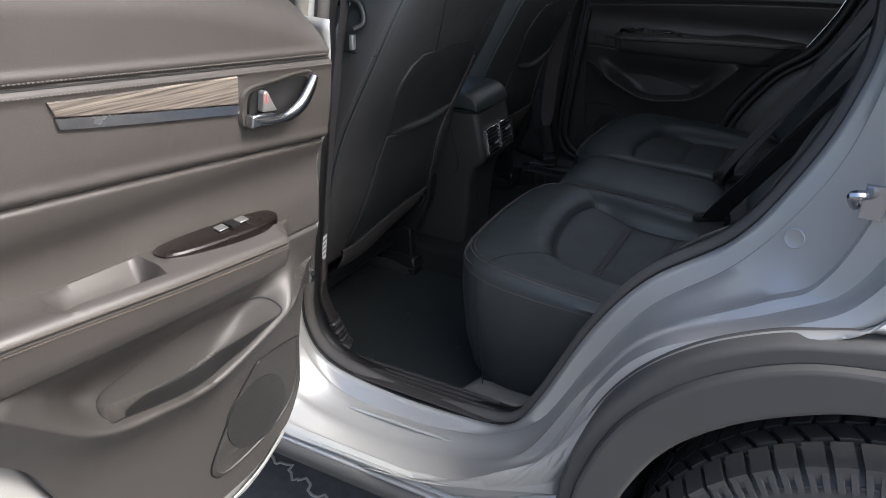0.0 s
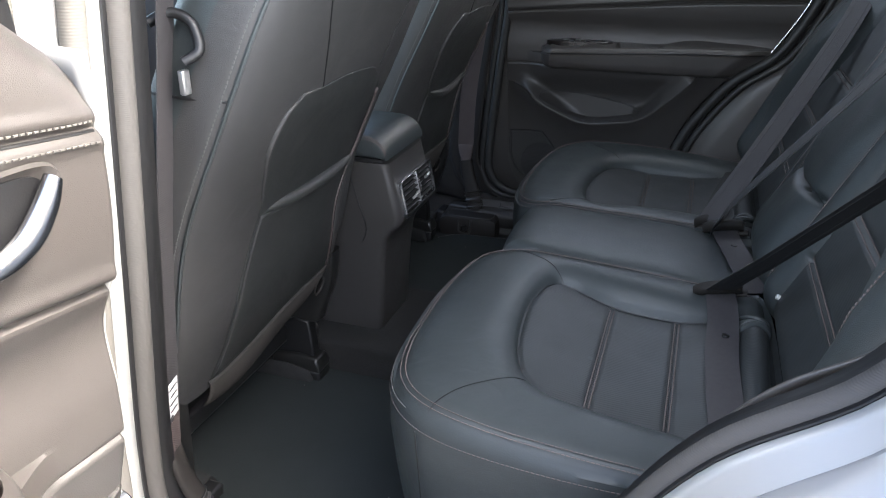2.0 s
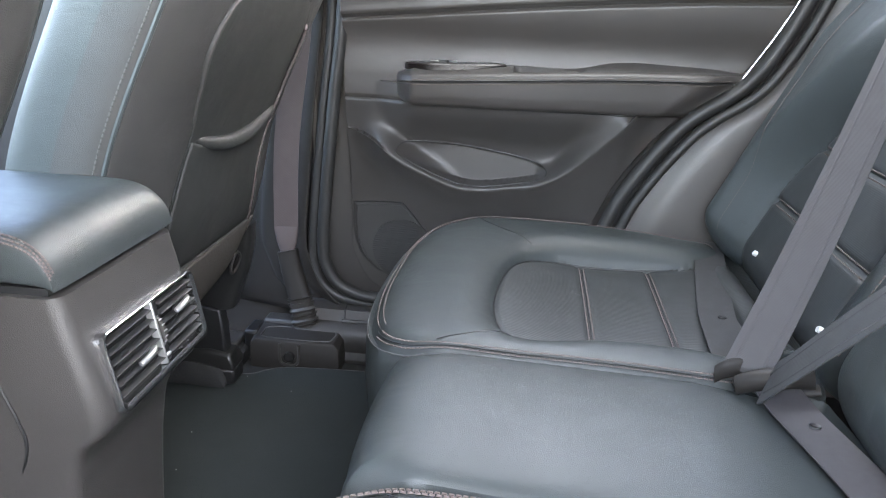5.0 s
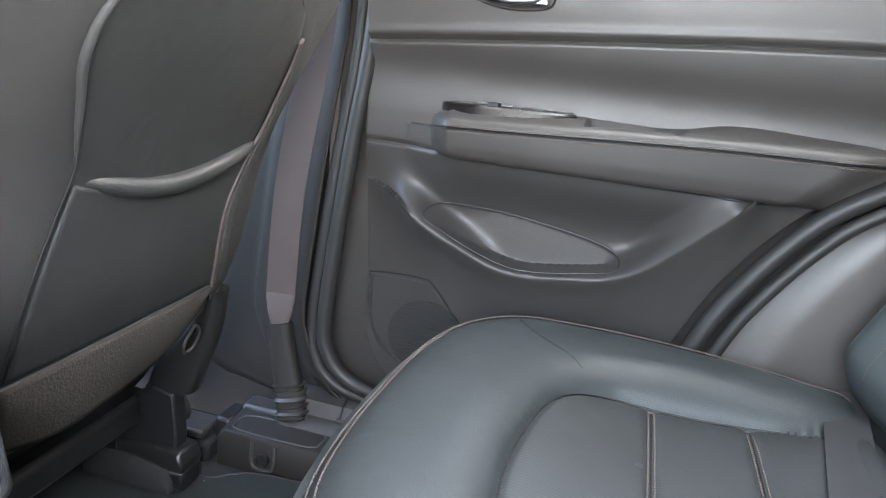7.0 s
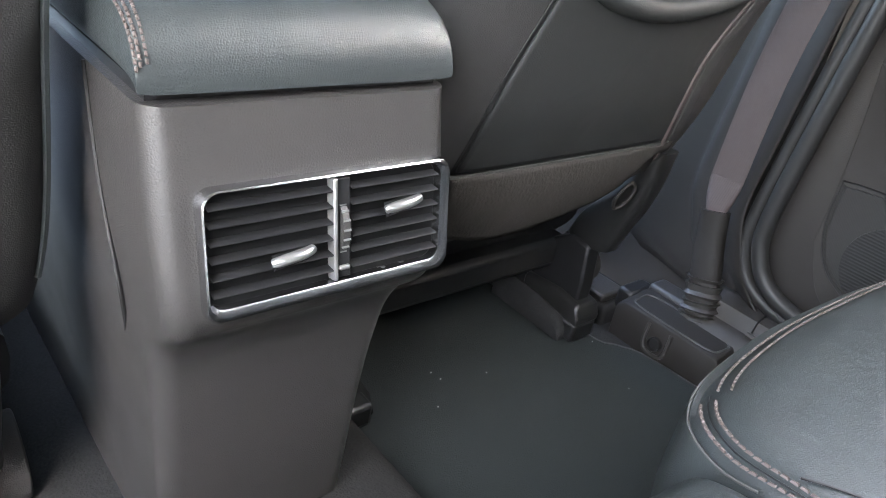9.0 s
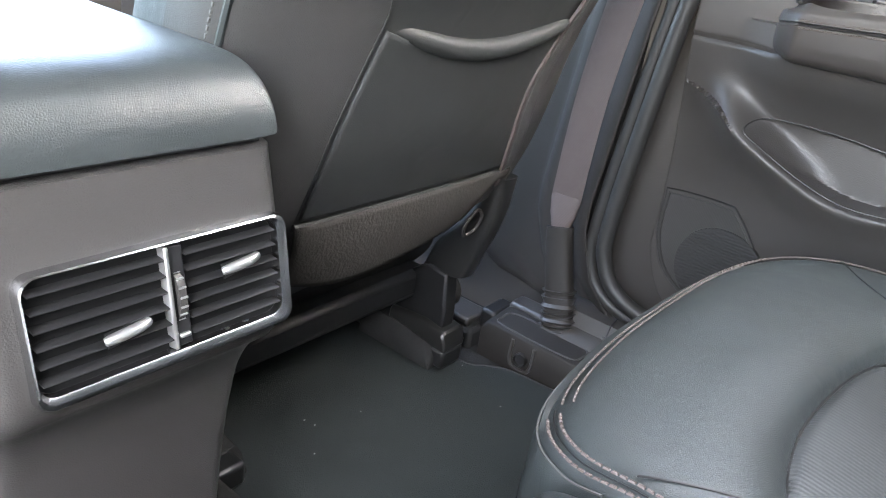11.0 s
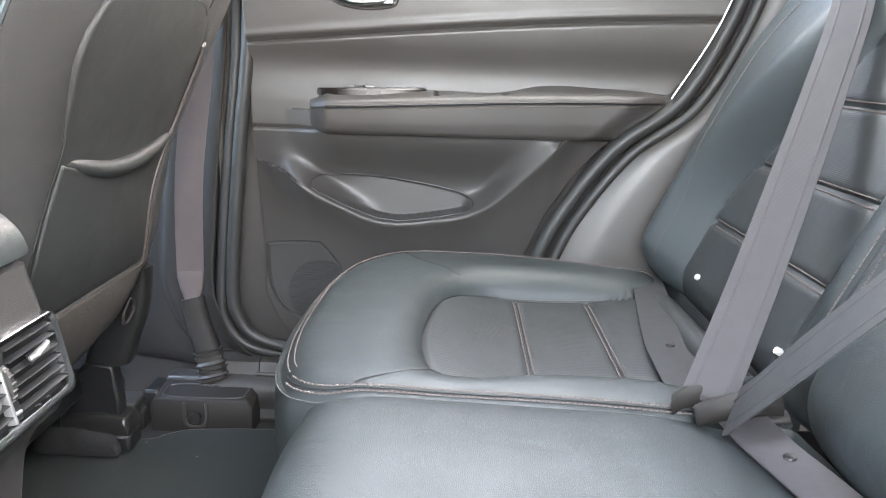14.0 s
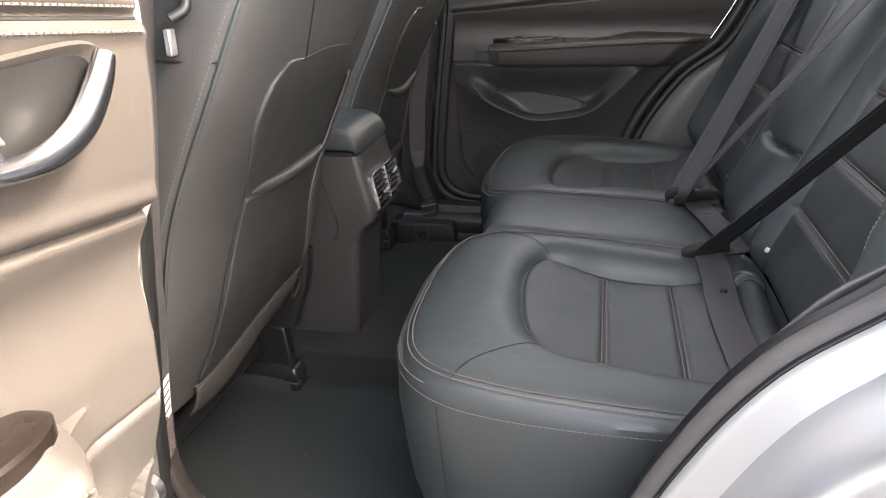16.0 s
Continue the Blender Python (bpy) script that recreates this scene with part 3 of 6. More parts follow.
for sgn in (1, -1):
    cu = part("seat_cushion", cushion_mesh(NEAR_PLAN, INSERT, (0.22, -0.40), near_top, sgn), [LEATHER, PERF], bench)
    # cross seams of the perforated panel
    for x0 in (0.232, 0.337):
        bm = bmesh.new()
        for dx in (-0.0032, 0.0032):
            stitches([(x0 + dx, sgn * y, near_top(x0 + dx, y, insert_distance(x0 + dx, y)) + 0.0004) for y in np.linspace(-0.234, -0.536, 60)], (0, 0, 1), 0.0046, 0.0038, 0.0010, bm=bm)
        tagged(part("panel_seam", bm, THREAD, cu, "tan thread cross seam"), kind="stuff")
        part("seam_groove", tube([(x0, sgn * y, near_top(x0, y, insert_distance(x0, y)) + 0.0002) for y in np.linspace(-0.234, -0.536, 50)], 0.0009, 6), DARK, cu)
    # double seam round the front and the outer side, and the ladder seam along the centre
    bm = bmesh.new()
    for d in (0.013, 0.020):
        stitches(flip_y(rim_line(d, 150, 264), sgn), (0, 0, 1), 0.0058, 0.0045, 0.0009, bm=bm)
    tagged(part("rim_seam", bm, THREAD, cu, "tan double seam along the front and side"), kind="stuff")
    bm = bmesh.new()
    low = [(q.x, q.y, 0.693) for q in (OUTLINE[i % 200] for i in range(150, 228))]
    stitches([(x + (x - 0.22) * 0.004, sgn * (y + (y + 0.4) * 0.004), z) for x, y, z in low], lambda p: (p.x - 0.22, p.y + sgn * 0.4, 0), bm=bm)
    tagged(part("lower_seam", bm, THREAD, cu, "tan seam below the rim"), kind="stuff")
    # wide seam of two rows beside a sewn groove, from the front edge along the centre cushion
    bm = bmesh.new()
    for d in (0.0060, 0.0130):
        stitches(flip_y(rim_line(d, 66, 117), sgn), (0, 0, 1), 0.0056, 0.0046, 0.0012, bm=bm, lift=0.0004)
    tagged(part("ladder_seam", bm, THREAD, cu, "wide tan seam beside the centre cushion"), kind="stuff")
    part("seam_groove", tube(flip_y(rim_line(0.0095, 64, 117), sgn), 0.0006, 6), DARK, cu)
    part("piping", tube(flip_y([(x, y, z + 0.001) for x, y, z in rim_line(0.0005, 3, 80)], sgn), 0.0009, 6), THREAD_GREY, cu, "fine pale piping along the front edge")
    for pts in ([(0.150, -0.203), (0.120, -0.178), (0.085, -0.158), (0.048, -0.138)], [(0.050, -0.640), (0.075, -0.595), (0.11, -0.560), (0.150, -0.531)]):
        line = [(q.x, q.y, cushion_z(q.x, q.y) + 0.0002) for q in spline([(x, y, 0) for x, y in pts], 24)]
        part("fine_seam", tube(flip_y(line, sgn), 0.0008, 6), DARK, cu)
    edge = [(q.x, q.y, near_top(q.x, q.y, 0.0) + 0.0004) for q in spline([(a, b, 0) for a, b in INSERT], 160, True) if q.x < 0.47]
    k0 = max(range(len(edge)), key=lambda k: (Vector(edge[k]) - Vector(edge[k - 1])).length)
    part("insert_piping", tube(flip_y(edge[k0:] + edge[:k0], sgn), 0.0014, 6), DARK, cu)
    side = [(0.052, -0.658, z) for z in np.linspace(0.69, 0.44, 20)]
    part("side_seam", tube(flip_y([(0.035 + 0.10 * (0.69 - z), -0.648 - 0.006 * math.sin((0.69 - z) * 12) + 0.25 * max(0, 0.56 - z) ** 1.5, z) for _, _, z in side], sgn), 0.0008, 6), DARK, cu)
part("centre_cushion", cushion_mesh(CENTRE_PLAN, None, (0.22, 0.0), centre_top, 1, 160, 40, lambda x, y: 0.020 - 0.013 * sstep(0.02, 0.06, x)), LEATHER, bench)


def backrest(y0, y1, depth_fn, bm=None, nu=60, nv=80, h=0.66, base=(0.462, 0.70), lean=24):
    """A padded backrest over y0..y1; depth_fn(y, b) is its swell forwards."""
    s, c = math.sin(radians(lean)), math.cos(radians(lean))

    def f(u, v):
        y, b = y0 + (y1 - y0) * u, h * v
        d = depth_fn(y, b)
        return Vector((base[0] + b * s - d * c, y, base[1] + b * c + d * s))
    return grid(f, nu, nv, bm=bm)


def edge_round(u, r):
    return 0.0 if u >= r else -r * (1 - math.sqrt(max(0, 1 - (1 - u / r) ** 2)))


def back_point(fn, y, b, lift=0.0, base=(0.462, 0.70), lean=24):
    sn, cs = math.sin(radians(lean)), math.cos(radians(lean))
    d = fn(y, b) + lift
    return Vector((base[0] + b * sn - d * cs, y, base[1] + b * cs + d * sn))


def bolster_y(b):
    return 0.545 - 0.16 * sstep(0.12, 0.45, b)


def outer_back(y, b):
    a = abs(y)
    yb = bolster_y(b)
    d = 0.058 * (1 - 0.45 * sstep(0.34, 0.52, b)) * sstep(yb - 0.012, yb + 0.075, a) * sstep(-0.05, 0.06, b) + 0.016 * sstep(0.215, 0.165, a)
    d -= 0.005 * math.exp(-((a - yb) / 0.006) ** 2)
    if 0.20 < a < yb:
        for r0 in (0.125, 0.222, 0.320):
            d -= 0.006 * math.exp(-((b - r0) / 0.005) ** 2)
    d -= 0.006 * math.exp(-((a - 0.205) / 0.005) ** 2)
    d += 0.060 * edge_round((a - 0.128) / 0.035, 1.0) * 0.5 + 0.075 * edge_round((0.672 - a) / 0.07, 1.0)
    return d + 0.05 * edge_round(b / 0.05, 1.0)


def back_y(u, sgn):
    return 0.128 + 0.544 * u if sgn > 0 else 0.672 - 0.544 * u


BN = Vector((-math.cos(radians(24)), 0, math.sin(radians(24))))
for sgn in (1, -1):
    bk = part("backrest", grid(lambda u, v: back_point(outer_back, -sgn * back_y(u, sgn), 0.66 * v), 120, 130,
              mat=lambda u, v: 1 if 0.205 < back_y(u, sgn) < bolster_y(0.66 * v) else 0), [LEATHER, PERF_BACK], bench, solid=0.05)
    for r0 in (0.125, 0.222, 0.320):
        bm = bmesh.new()
        for db in (-0.005, 0.005):
            stitches([back_point(outer_back, -sgn * y, r0 + db, 0.0004) for y in np.linspace(0.21, bolster_y(r0) - 0.01, 60)], BN, 0.0046, 0.0038, 0.0010, bm=bm)
        tagged(part("panel_seam", bm, THREAD, bk, "tan thread cross seam"), kind="stuff")
    bm = bmesh.new()
    for dy in (0.139, 0.151):
        stitches([back_point(outer_back, -sgn * dy, b, 0.0008) for b in np.linspace(0.05, 0.64, 90)], BN, 0.0060, 0.0046, 0.0012, bm=bm)
    tagged(part("ladder_seam", bm, THREAD, bk, "wide tan seam beside the centre"), kind="stuff")
    part("seam_groove", tube([back_point(outer_back, -sgn * 0.145, b, 0.0) for b in np.linspace(0.05, 0.64, 60)], 0.0014, 6), DARK, bk)
    bm = stitches([back_point(outer_back, -sgn * (0.585 - 0.03 * sstep(0.2, 0.5, b)), b, 0.0006) for b in np.linspace(0.04, 0.64, 90)], BN + Vector((0, -sgn * 0.6, 0)), 0.0058, 0.0042, 0.0012)
    tagged(part("bolster_seam", bm, THREAD, bk, "tan seam along the side bolster"), kind="stuff")
    for yy in (0.213, 0.482):
        c = back_point(outer_back, -sgn * yy, 0.048)
        part("anchor_button", disc(c, BN, 0.0042, 0.005, 16), WHITE, bk, "white anchor point button")


def centre_back(y, b):
    a = abs(y)
    d = 0.030 - 0.035 * (a / 0.128) ** 4
    g = b - 0.175 - 0.10 * a
    d -= 0.018 * math.exp(-(g / 0.006) ** 2)
    d += 0.010 * math.sin(min(1, max(0, b / 0.175)) * math.pi) if g < 0 else 0.006 * sstep(0, 0.06, g)
    return d + 0.06 * edge_round(b / 0.06, 1.0)


part("centre_backrest", grid(lambda u, v: back_point(centre_back, 0.127 - 0.254 * u, 0.64 * v), 50, 130), LEATHER, bench, solid=0.05)

# ---- front seats ----
BACK_X = smooth_table([(0.56, -0.365), (0.62, -0.338), (0.72, -0.298), (0.90, -0.250), (1.07, -0.168), (1.25, -0.085), (1.45, 0.0)])
HALF_W = smooth_table([(0.56, 0.235), (0.70, 0.262), (0.90, 0.268), (1.09, 0.268), (1.20, 0.255), (1.32, 0.20), (1.40, 0.15)])
SEAT_Y = -0.385


def seat_back(y, z, lift=0.0):
    """The rear face of the near front seat at y, z."""
    r = min(0.9999, abs(y - SEAT_Y) / HALF_W(z))
    return Vector((BACK_X(z) - 0.085 + 0.085 * (1 - r ** 4.4) ** (1 / 4.4) + lift, y, z))


YO = smooth_table([(0.60, -0.566), (0.68, -0.553), (0.72, -0.550), (0.80, -0.537), (0.874, -0.519), (0.905, -0.514), (0.958, -0.530), (1.01, -0.549), (1.04, -0.545), (1.062, -0.529), (1.074, -0.497), (1.078, -0.47)])
YI = smooth_table([(0.60, -0.195), (0.67, -0.204), (0.75, -0.232), (0.82, -0.241), (0.884, -0.220), (0.915, -0.209), (0.96, -0.210), (1.02, -0.226), (1.06, -0.258), (1.10, -0.30)])


def front_seat(rise=0.0):
    st = thing("bucket_seat", "black leather front seat seen from behind with a map pocket", "car seat", "front seats")
    rings = []
    n = 80
    for k in range(71):
        ring = []
        for i in range(n):
            a = 2 * math.pi * i / n
            ca, sa = math.cos(a), math.sin(a)
            zb = 0.640 + 0.04 * math.copysign(abs(sa) ** (2 / 4.4), sa) - 0.008
            z = zb + (1.385 - zb) * k / 70
            w, xr = HALF_W(z), BACK_X(z)
            ring.append(Vector((xr - 0.085 + 0.085 * math.copysign(abs(ca) ** (2 / 4.4), ca), SEAT_Y + w * math.copysign(abs(sa) ** (2 / 4.4), sa), z)))
        rings.append(ring)
    shell_bm = loft(rings)
    for f in shell_bm.faces:
        m = f.calc_center_median()
        f.material_index = 1 if m.x > BACK_X(m.z) - 0.075 else 0
    bk = part("backrest", shell_bm, [LEATHER, BACK_LEATHER], st)
    top = lambda y: 1.074 + 0.003 * math.sin((y + 0.45) * 26) - 0.020 * sstep(-0.315, -0.245, y) ** 2

    def bottom(u):
        """Lower edge of the panel: sloping on the near seat, level on the raised one."""
        return (0.612 + 0.050 * sstep(-0.15, 0.75, u)) if rise == 0 else 0.706

    def panel(u, v):
        low = bottom(u)
        z = low + v * (1.105 - low)
        yo, yi = YO(z), YI(z)
        y = yo + (yi - yo) * u
        lim = top(y)
        if z > lim:
            z = lim
        e = min(u, 1 - u, (lim - z) / 0.49 + 0.004, 1.0) * 0.36
        return seat_back(y, z, 0.0004 + 0.0030 * min(1, e / 0.020) ** 0.6)
    part("back_panel", grid(panel, 60, 70), VINYL, st, "smooth black seat back panel")

    def pocket(u, v):
        low = bottom(u)
        zt = 0.894 - (0.006 + 0.5 * rise) * math.sin(u * math.pi)
        z = low + 0.012 + (zt - low - 0.012) * v
        y = YO(z) + 0.004 + (YI(z) - YO(z) - 0.008) * u
        swell = 0.006 * math.sin(math.pi * min(max(u, 0), 1)) ** 0.6 * sstep(0.0, 0.5, v)
        return seat_back(y, z, 0.0042 + swell)
    pk = part("map_pocket", grid(pocket, 50, 40), VINYL, st, "elastic map pocket", solid=0.003)
    rim = [pocket(u, 1.0) + Vector((-0.001 - 0.010 * (1 - u) ** 6, 0, 0.005)) for u in np.linspace(0.02, 0.985, 40)]
    part("pocket_rim", tube(rim, lambda f: 0.005 + 0.0055 * math.sin(f * math.pi) ** 0.4, 12), VINYL, pk, "padded pocket edge")
    # seam that frames the panel
    edge = [seat_back(YO(z) - 0.002, z, 0.003) for z in np.linspace(bottom(0) + 0.02, 1.06, 44)] + [seat_back(y, top(y) + 0.001, 0.002) for y in np.linspace(-0.52, -0.265, 34)]
    for line in ([(-0.455, 1.066), (-0.468, 1.09), (-0.495, 1.14), (-0.528, 1.20), (-0.552, 1.27)], [(-0.262, 1.068), (-0.258, 1.10), (-0.245, 1.17), (-0.232, 1.26)]):
        part("panel_seam", tube([seat_back(q.x, q.y, 0.0004) for q in spline([(y, z, 0) for y, z in line], 24)], 0.0012, 6), DARK, st)
    part("panel_piping", tube(edge, 0.0007, 6), VINYL, st, "raised seam line round the back panel")
    # padded edge band on the inner side, with a woven strip in the joint beside it
    zs = np.linspace(1.084, 0.655 + 0.5 * rise, 60)
    rings = []
    for k, z in enumerate(zs):
        yc = YI(min(z, 1.10)) + 0.018 - 0.012 * sstep(1.04, 1.085, z)
        hw = 0.0165 * (min(1.0, (k + 0.3) / 6) ** 0.5) * (1 - 0.25 * sstep(50, 59, k))
        ring = []
        for a in (2 * math.pi * i / 20 for i in range(20)):
            y = yc + hw * math.copysign(abs(math.cos(a)) ** 0.7, math.cos(a))
            ring.append(seat_back(y, z, -0.001 + 0.0065 * sstep(0, 16, k) * math.sin(a) if math.sin(a) > 0 else -0.006))
        rings.append(ring)
    bd = part("edge_band", loft(rings), BACK_LEATHER, st, "smooth padded black edge band")
    zw = np.linspace(1.022, 0.672 + 0.5 * rise, 50)
    part("woven_strip", ribbon([seat_back(YI(z) - 0.004, z, 0.0046) for z in zw], [(-0.3, 1, 0)] * 50, 0.013, 0.003), WEB_BROWN, bd, "grey-brown woven strip")
    tagged(part("band_stitching", stitches([seat_back(YI(z) + 0.004, z, 0.0048) for z in zw], (1, 0.4, 0), 0.005, 0.0038, 0.0006), THREAD_GREY, bd), kind="stuff")
    # folded roll along the upper outer corner of the panel
    fold = [seat_back(YO(z) - 0.002, z, 0.0012) for z in np.linspace(0.92, 1.066, 36)] + [seat_back(y, 1.0745, 0.0010) for y in np.linspace(-0.512, -0.475, 6)]
    part("panel_fold", tube(spline(fold, 50), lambda f: 0.0008 + 0.0034 * math.sin(f * math.pi) ** 0.7, 10), BACK_LEATHER, st, "soft fold at the panel's upper corner")
    # bottom flap
    drop = 0.085 if rise else 0.058
    fs = [seat_back(YO(bottom(u)) + (YI(bottom(u)) + 0.012 - YO(bottom(u))) * u, bottom(u), 0.004) for u in np.linspace(0, 1, 41)]

    def flap(u, v):
        q = fs[round(u * 40)]
        sag = 0.022 + (drop - 0.022) * math.sin(min(1, u * 0.92 + 0.16) * math.pi) ** 0.55
        return q + Vector((0.002 - 0.018 * v * v + 0.003 * math.sin(u * 9) * v, 0, 0.006 - sag * v))
    part("bottom_flap", grid(flap, 40, 12), FLAP, st, "grey fabric flap below the back panel", solid=0.003)
    part("flap_edge", tube([q + Vector((0.001, 0, 0.006)) for q in fs], 0.003, 8), VINYL, st, "moulded lower panel edge")
    # outer stitched seam and cross seam
    ser = [seat_back(SEAT_Y - HALF_W(z) * 0.968, z, 0.002) for z in np.linspace(0.70, 1.34, 90)]
    part("side_piping", tube(ser, 0.0028, 6), LEATHER, st)
    tagged(part("side_stitching", stitches([p + Vector((-0.010, -0.0035, 0)) for p in ser], (0, -1, 0), 0.0062, 0.0044, 0.0011), THREAD_GREY, st, "grey stitched side seam"), kind="stuff")
    part("cross_seam", tube([seat_back(SEAT_Y - HALF_W(1.09) * 0.972, 1.091, 0.001), Vector((-0.245, SEAT_Y - HALF_W(1.09) - 0.0005, 1.093)), Vector((-0.30, SEAT_Y - HALF_W(1.09) * 0.985, 1.096))], 0.002, 6), DARK, st)
    ser2 = [Vector((q.x, 2 * SEAT_Y - q.y, q.z)) for q in ser]
    part("inner_piping", tube(ser2, 0.0025, 6), LEATHER, st)
    # inner front edge of the side wing with pale stitches
    wing = [Vector((BACK_X(z) - 0.150, SEAT_Y + HALF_W(z) * 0.80, z)) for z in np.linspace(0.75, 1.34, 60)]
    tagged(part("wing_stitching", stitches(wing, (-0.3, 1, 0), 0.0062, 0.0044, 0.0011), THREAD_GREY, st), kind="stuff")
    # padded cushion below and its frame
    rr = []
    for k in range(17):
        x = -0.92 + 0.47 * k / 16
        zt = 0.655 - 0.05 * (k / 16)
        rr.append([Vector((x, SEAT_Y + 0.25 * math.copysign(abs(math.sin(a)) ** 0.5, math.sin(a)), 0.555 + (zt - 0.555) * math.copysign(abs(math.cos(a)) ** 0.5, math.cos(a)))) for a in (2 * math.pi * i / 32 for i in range(32))])
    part("seat", loft(rr), DARK, st)
    part("seat_pan", box(-0.90, -0.42, SEAT_Y - 0.21, SEAT_Y + 0.21, 0.47, 0.515), DARK, st, "black underside of the seat", bevel=0.01)
    for sg in (-1, 1):
        y = SEAT_Y + sg * 0.195
        part("seat_rail", box(-0.95, -0.345, y - 0.024, y + 0.024, 0.386, 0.418), DARK, st, bevel=0.006)
        part("rail_cover", loft([[Vector((x, y + 0.036 * c, z)) for c, z in ((-1, 0.386), (1, 0.386), (1, h - 0.012), (0.75, h), (-0.75, h), (-1, h - 0.012))] for x, h in ((-0.50, 0.43), (-0.42, 0.428), (-0.372, 0.420), (-0.360, 0.40))]), CARPET, st, "black rail end cover")
        if sg < 0:
            continue
        # cover of the recliner hinge, broad at the top, with its foot on the rail
        lever = [(-0.318, 0.690), (-0.326, 0.655), (-0.345, 0.610), (-0.368, 0.570), (-0.380, 0.538), (-0.383, 0.528)]
        rs = []
        for k, q in enumerate(spline([(a, 0, b) for a, b in lever], 24)):
            f = k / 24
            w = 0.012 + 0.024 * sstep(0.0, 0.7, f) - 0.004 * sstep(0.9, 1.0, f)
            rs.append([Vector((q.x + w * math.copysign(abs(math.cos(a)) ** 0.6, math.cos(a)), y + sg * 0.010 + 0.019 * math.copysign(abs(math.sin(a)) ** 0.5, math.sin(a)), q.z)) for a in (2 * math.pi * i / 24 for i in range(24))])
        part("hinge_cover", loft(rs), HINGE, st, "black plastic hinge cover")
        part("hinge_bracket", loft([[Vector((x, y + 0.014 * c, z)) for c, z in ((-1, lo_), (1, lo_), (1, hi_), (-1, hi_))] for x, lo_, hi_ in ((-0.455, 0.425, 0.50), (-0.40, 0.425, 0.535), (-0.368, 0.425, 0.53), (-0.362, 0.43, 0.47))]), DARK, st, bevel=0.004)
        part("rail_foot", loft([[Vector((x, y + 0.024 * c, z)) for c, z in ((-1, 0.415), (1, 0.415), (1, h - 0.006), (0.8, h), (-0.8, h), (-1, h - 0.006))] for x, h in ((-0.455, 0.446), (-0.39, 0.452), (-0.352, 0.446), (-0.345, 0.43))]), HINGE, st, "black plastic rail foot", bevel=0.003)
    skirt = [[Vector((x, SEAT_Y - 0.216 - o, z)) for o, z in ((0.0, 0.45), (0.022, 0.46), (0.030, 0.56), (0.026, hi), (0.012, hi + 0.008), (-0.01, hi))] for x, hi in ((-0.92, 0.60), (-0.60, 0.625), (-0.40, 0.632), (-0.372, 0.626), (-0.362, 0.60))]
    part("side_skirt", loft(skirt), HINGE, st, "black plastic seat skirt")
    # release paddle beside the rail
    pad = spline([(-0.440, 0.525, 0), (-0.425, 0.532, 0), (-0.400, 0.522, 0), (-0.380, 0.500, 0), (-0.382, 0.475, 0), (-0.402, 0.468, 0), (-0.415, 0.490, 0), (-0.432, 0.510, 0)], 36, True)
    part("release_paddle", loft([[Vector((q.x, y, q.y - 0.015)) for q in pad] for y in (-0.168, -0.164, -0.146, -0.142)]), HARD, st, "rounded plastic release paddle", bevel=0.002)
    part("flap_ring", tube(spline([(-0.320, -0.228, 0.652), (-0.320, -0.216, 0.640), (-0.324, -0.222, 0.622), (-0.327, -0.238, 0.616), (-0.325, -0.243, 0.632)], 24, True), 0.0025, 6, True), PILLAR_TRIM, st, "grey plastic ring on the flap")
    return st


near_seat = front_seat()
far_seat = front_seat(0.038)
far_seat.location = (-0.022, 0.752, 0.015)

# ---- centre console ----
console = thing("centre_console", "black centre console with rear air vents", "console")
LIDX = -0.232


def lid_section(x, lo, hi, w):
    return [Vector((x, w * math.copysign(abs(math.sin(a)) ** 0.35, math.sin(a)), lo + (hi - lo) * (0.5 + 0.5 * math.copysign(abs(math.cos(a)) ** 0.3, math.cos(a))))) for a in (2 * math.pi * i / 56 for i in range(56))]


def lid_top(x):
    f = min(1, max(0, (x + 0.300) / (0.300 + LIDX)))
    return 0.853 + 0.050 * math.sqrt(max(0.0, 1 - f ** 3.2))


xs = list(np.linspace(-0.95, -0.31, 10)) + list(np.linspace(-0.30, LIDX - 0.0005, 26))
lid = part("lid", loft([lid_section(x, 0.8525, max(lid_top(x), 0.858), 0.101) for x in xs]), LEATHER, console, "padded black leather lid")
bm = bmesh.new()


def lid_z(x, y):
    cs = math.sqrt(max(0.0, 1 - (abs(y) / 0.101) ** (2 / 0.35)))
    return 0.8525 + (max(lid_top(x), 0.858) - 0.8525) * (0.5 + 0.5 * cs ** 0.3)


for yy in (-0.1000, -0.0978, -0.0945):
    stitches([(x, yy, lid_z(x, yy) + 0.0003) for x in np.linspace(-0.60, LIDX - 0.0008, 400)], lambda p: (0.5 if p.x > -0.26 else 0, -1, 1), 0.0036, 0.0027, 0.0009, bm=bm)
tagged(part("lid_stitching", bm, THREAD, lid, "tan double seam along the lid"), kind="stuff")
part("lid_gap", box(-0.94, -0.242, -0.094, 0.094, 0.8465, 0.8535), DARK, console)
CON = smooth_table([(0.46, -0.260), (0.50, -0.257), (0.59, -0.252), (0.64, -0.248), (0.68, -0.240), (0.70, -0.228), (0.715, -0.211), (0.728, -0.2055), (0.745, -0.2065), (0.78, -0.214), (0.846, -0.230)])
CW = smooth_table([(0.45, 0.082), (0.60, 0.086), (0.70, 0.094), (0.76, 0.099), (0.846, 0.100)])
rings = []
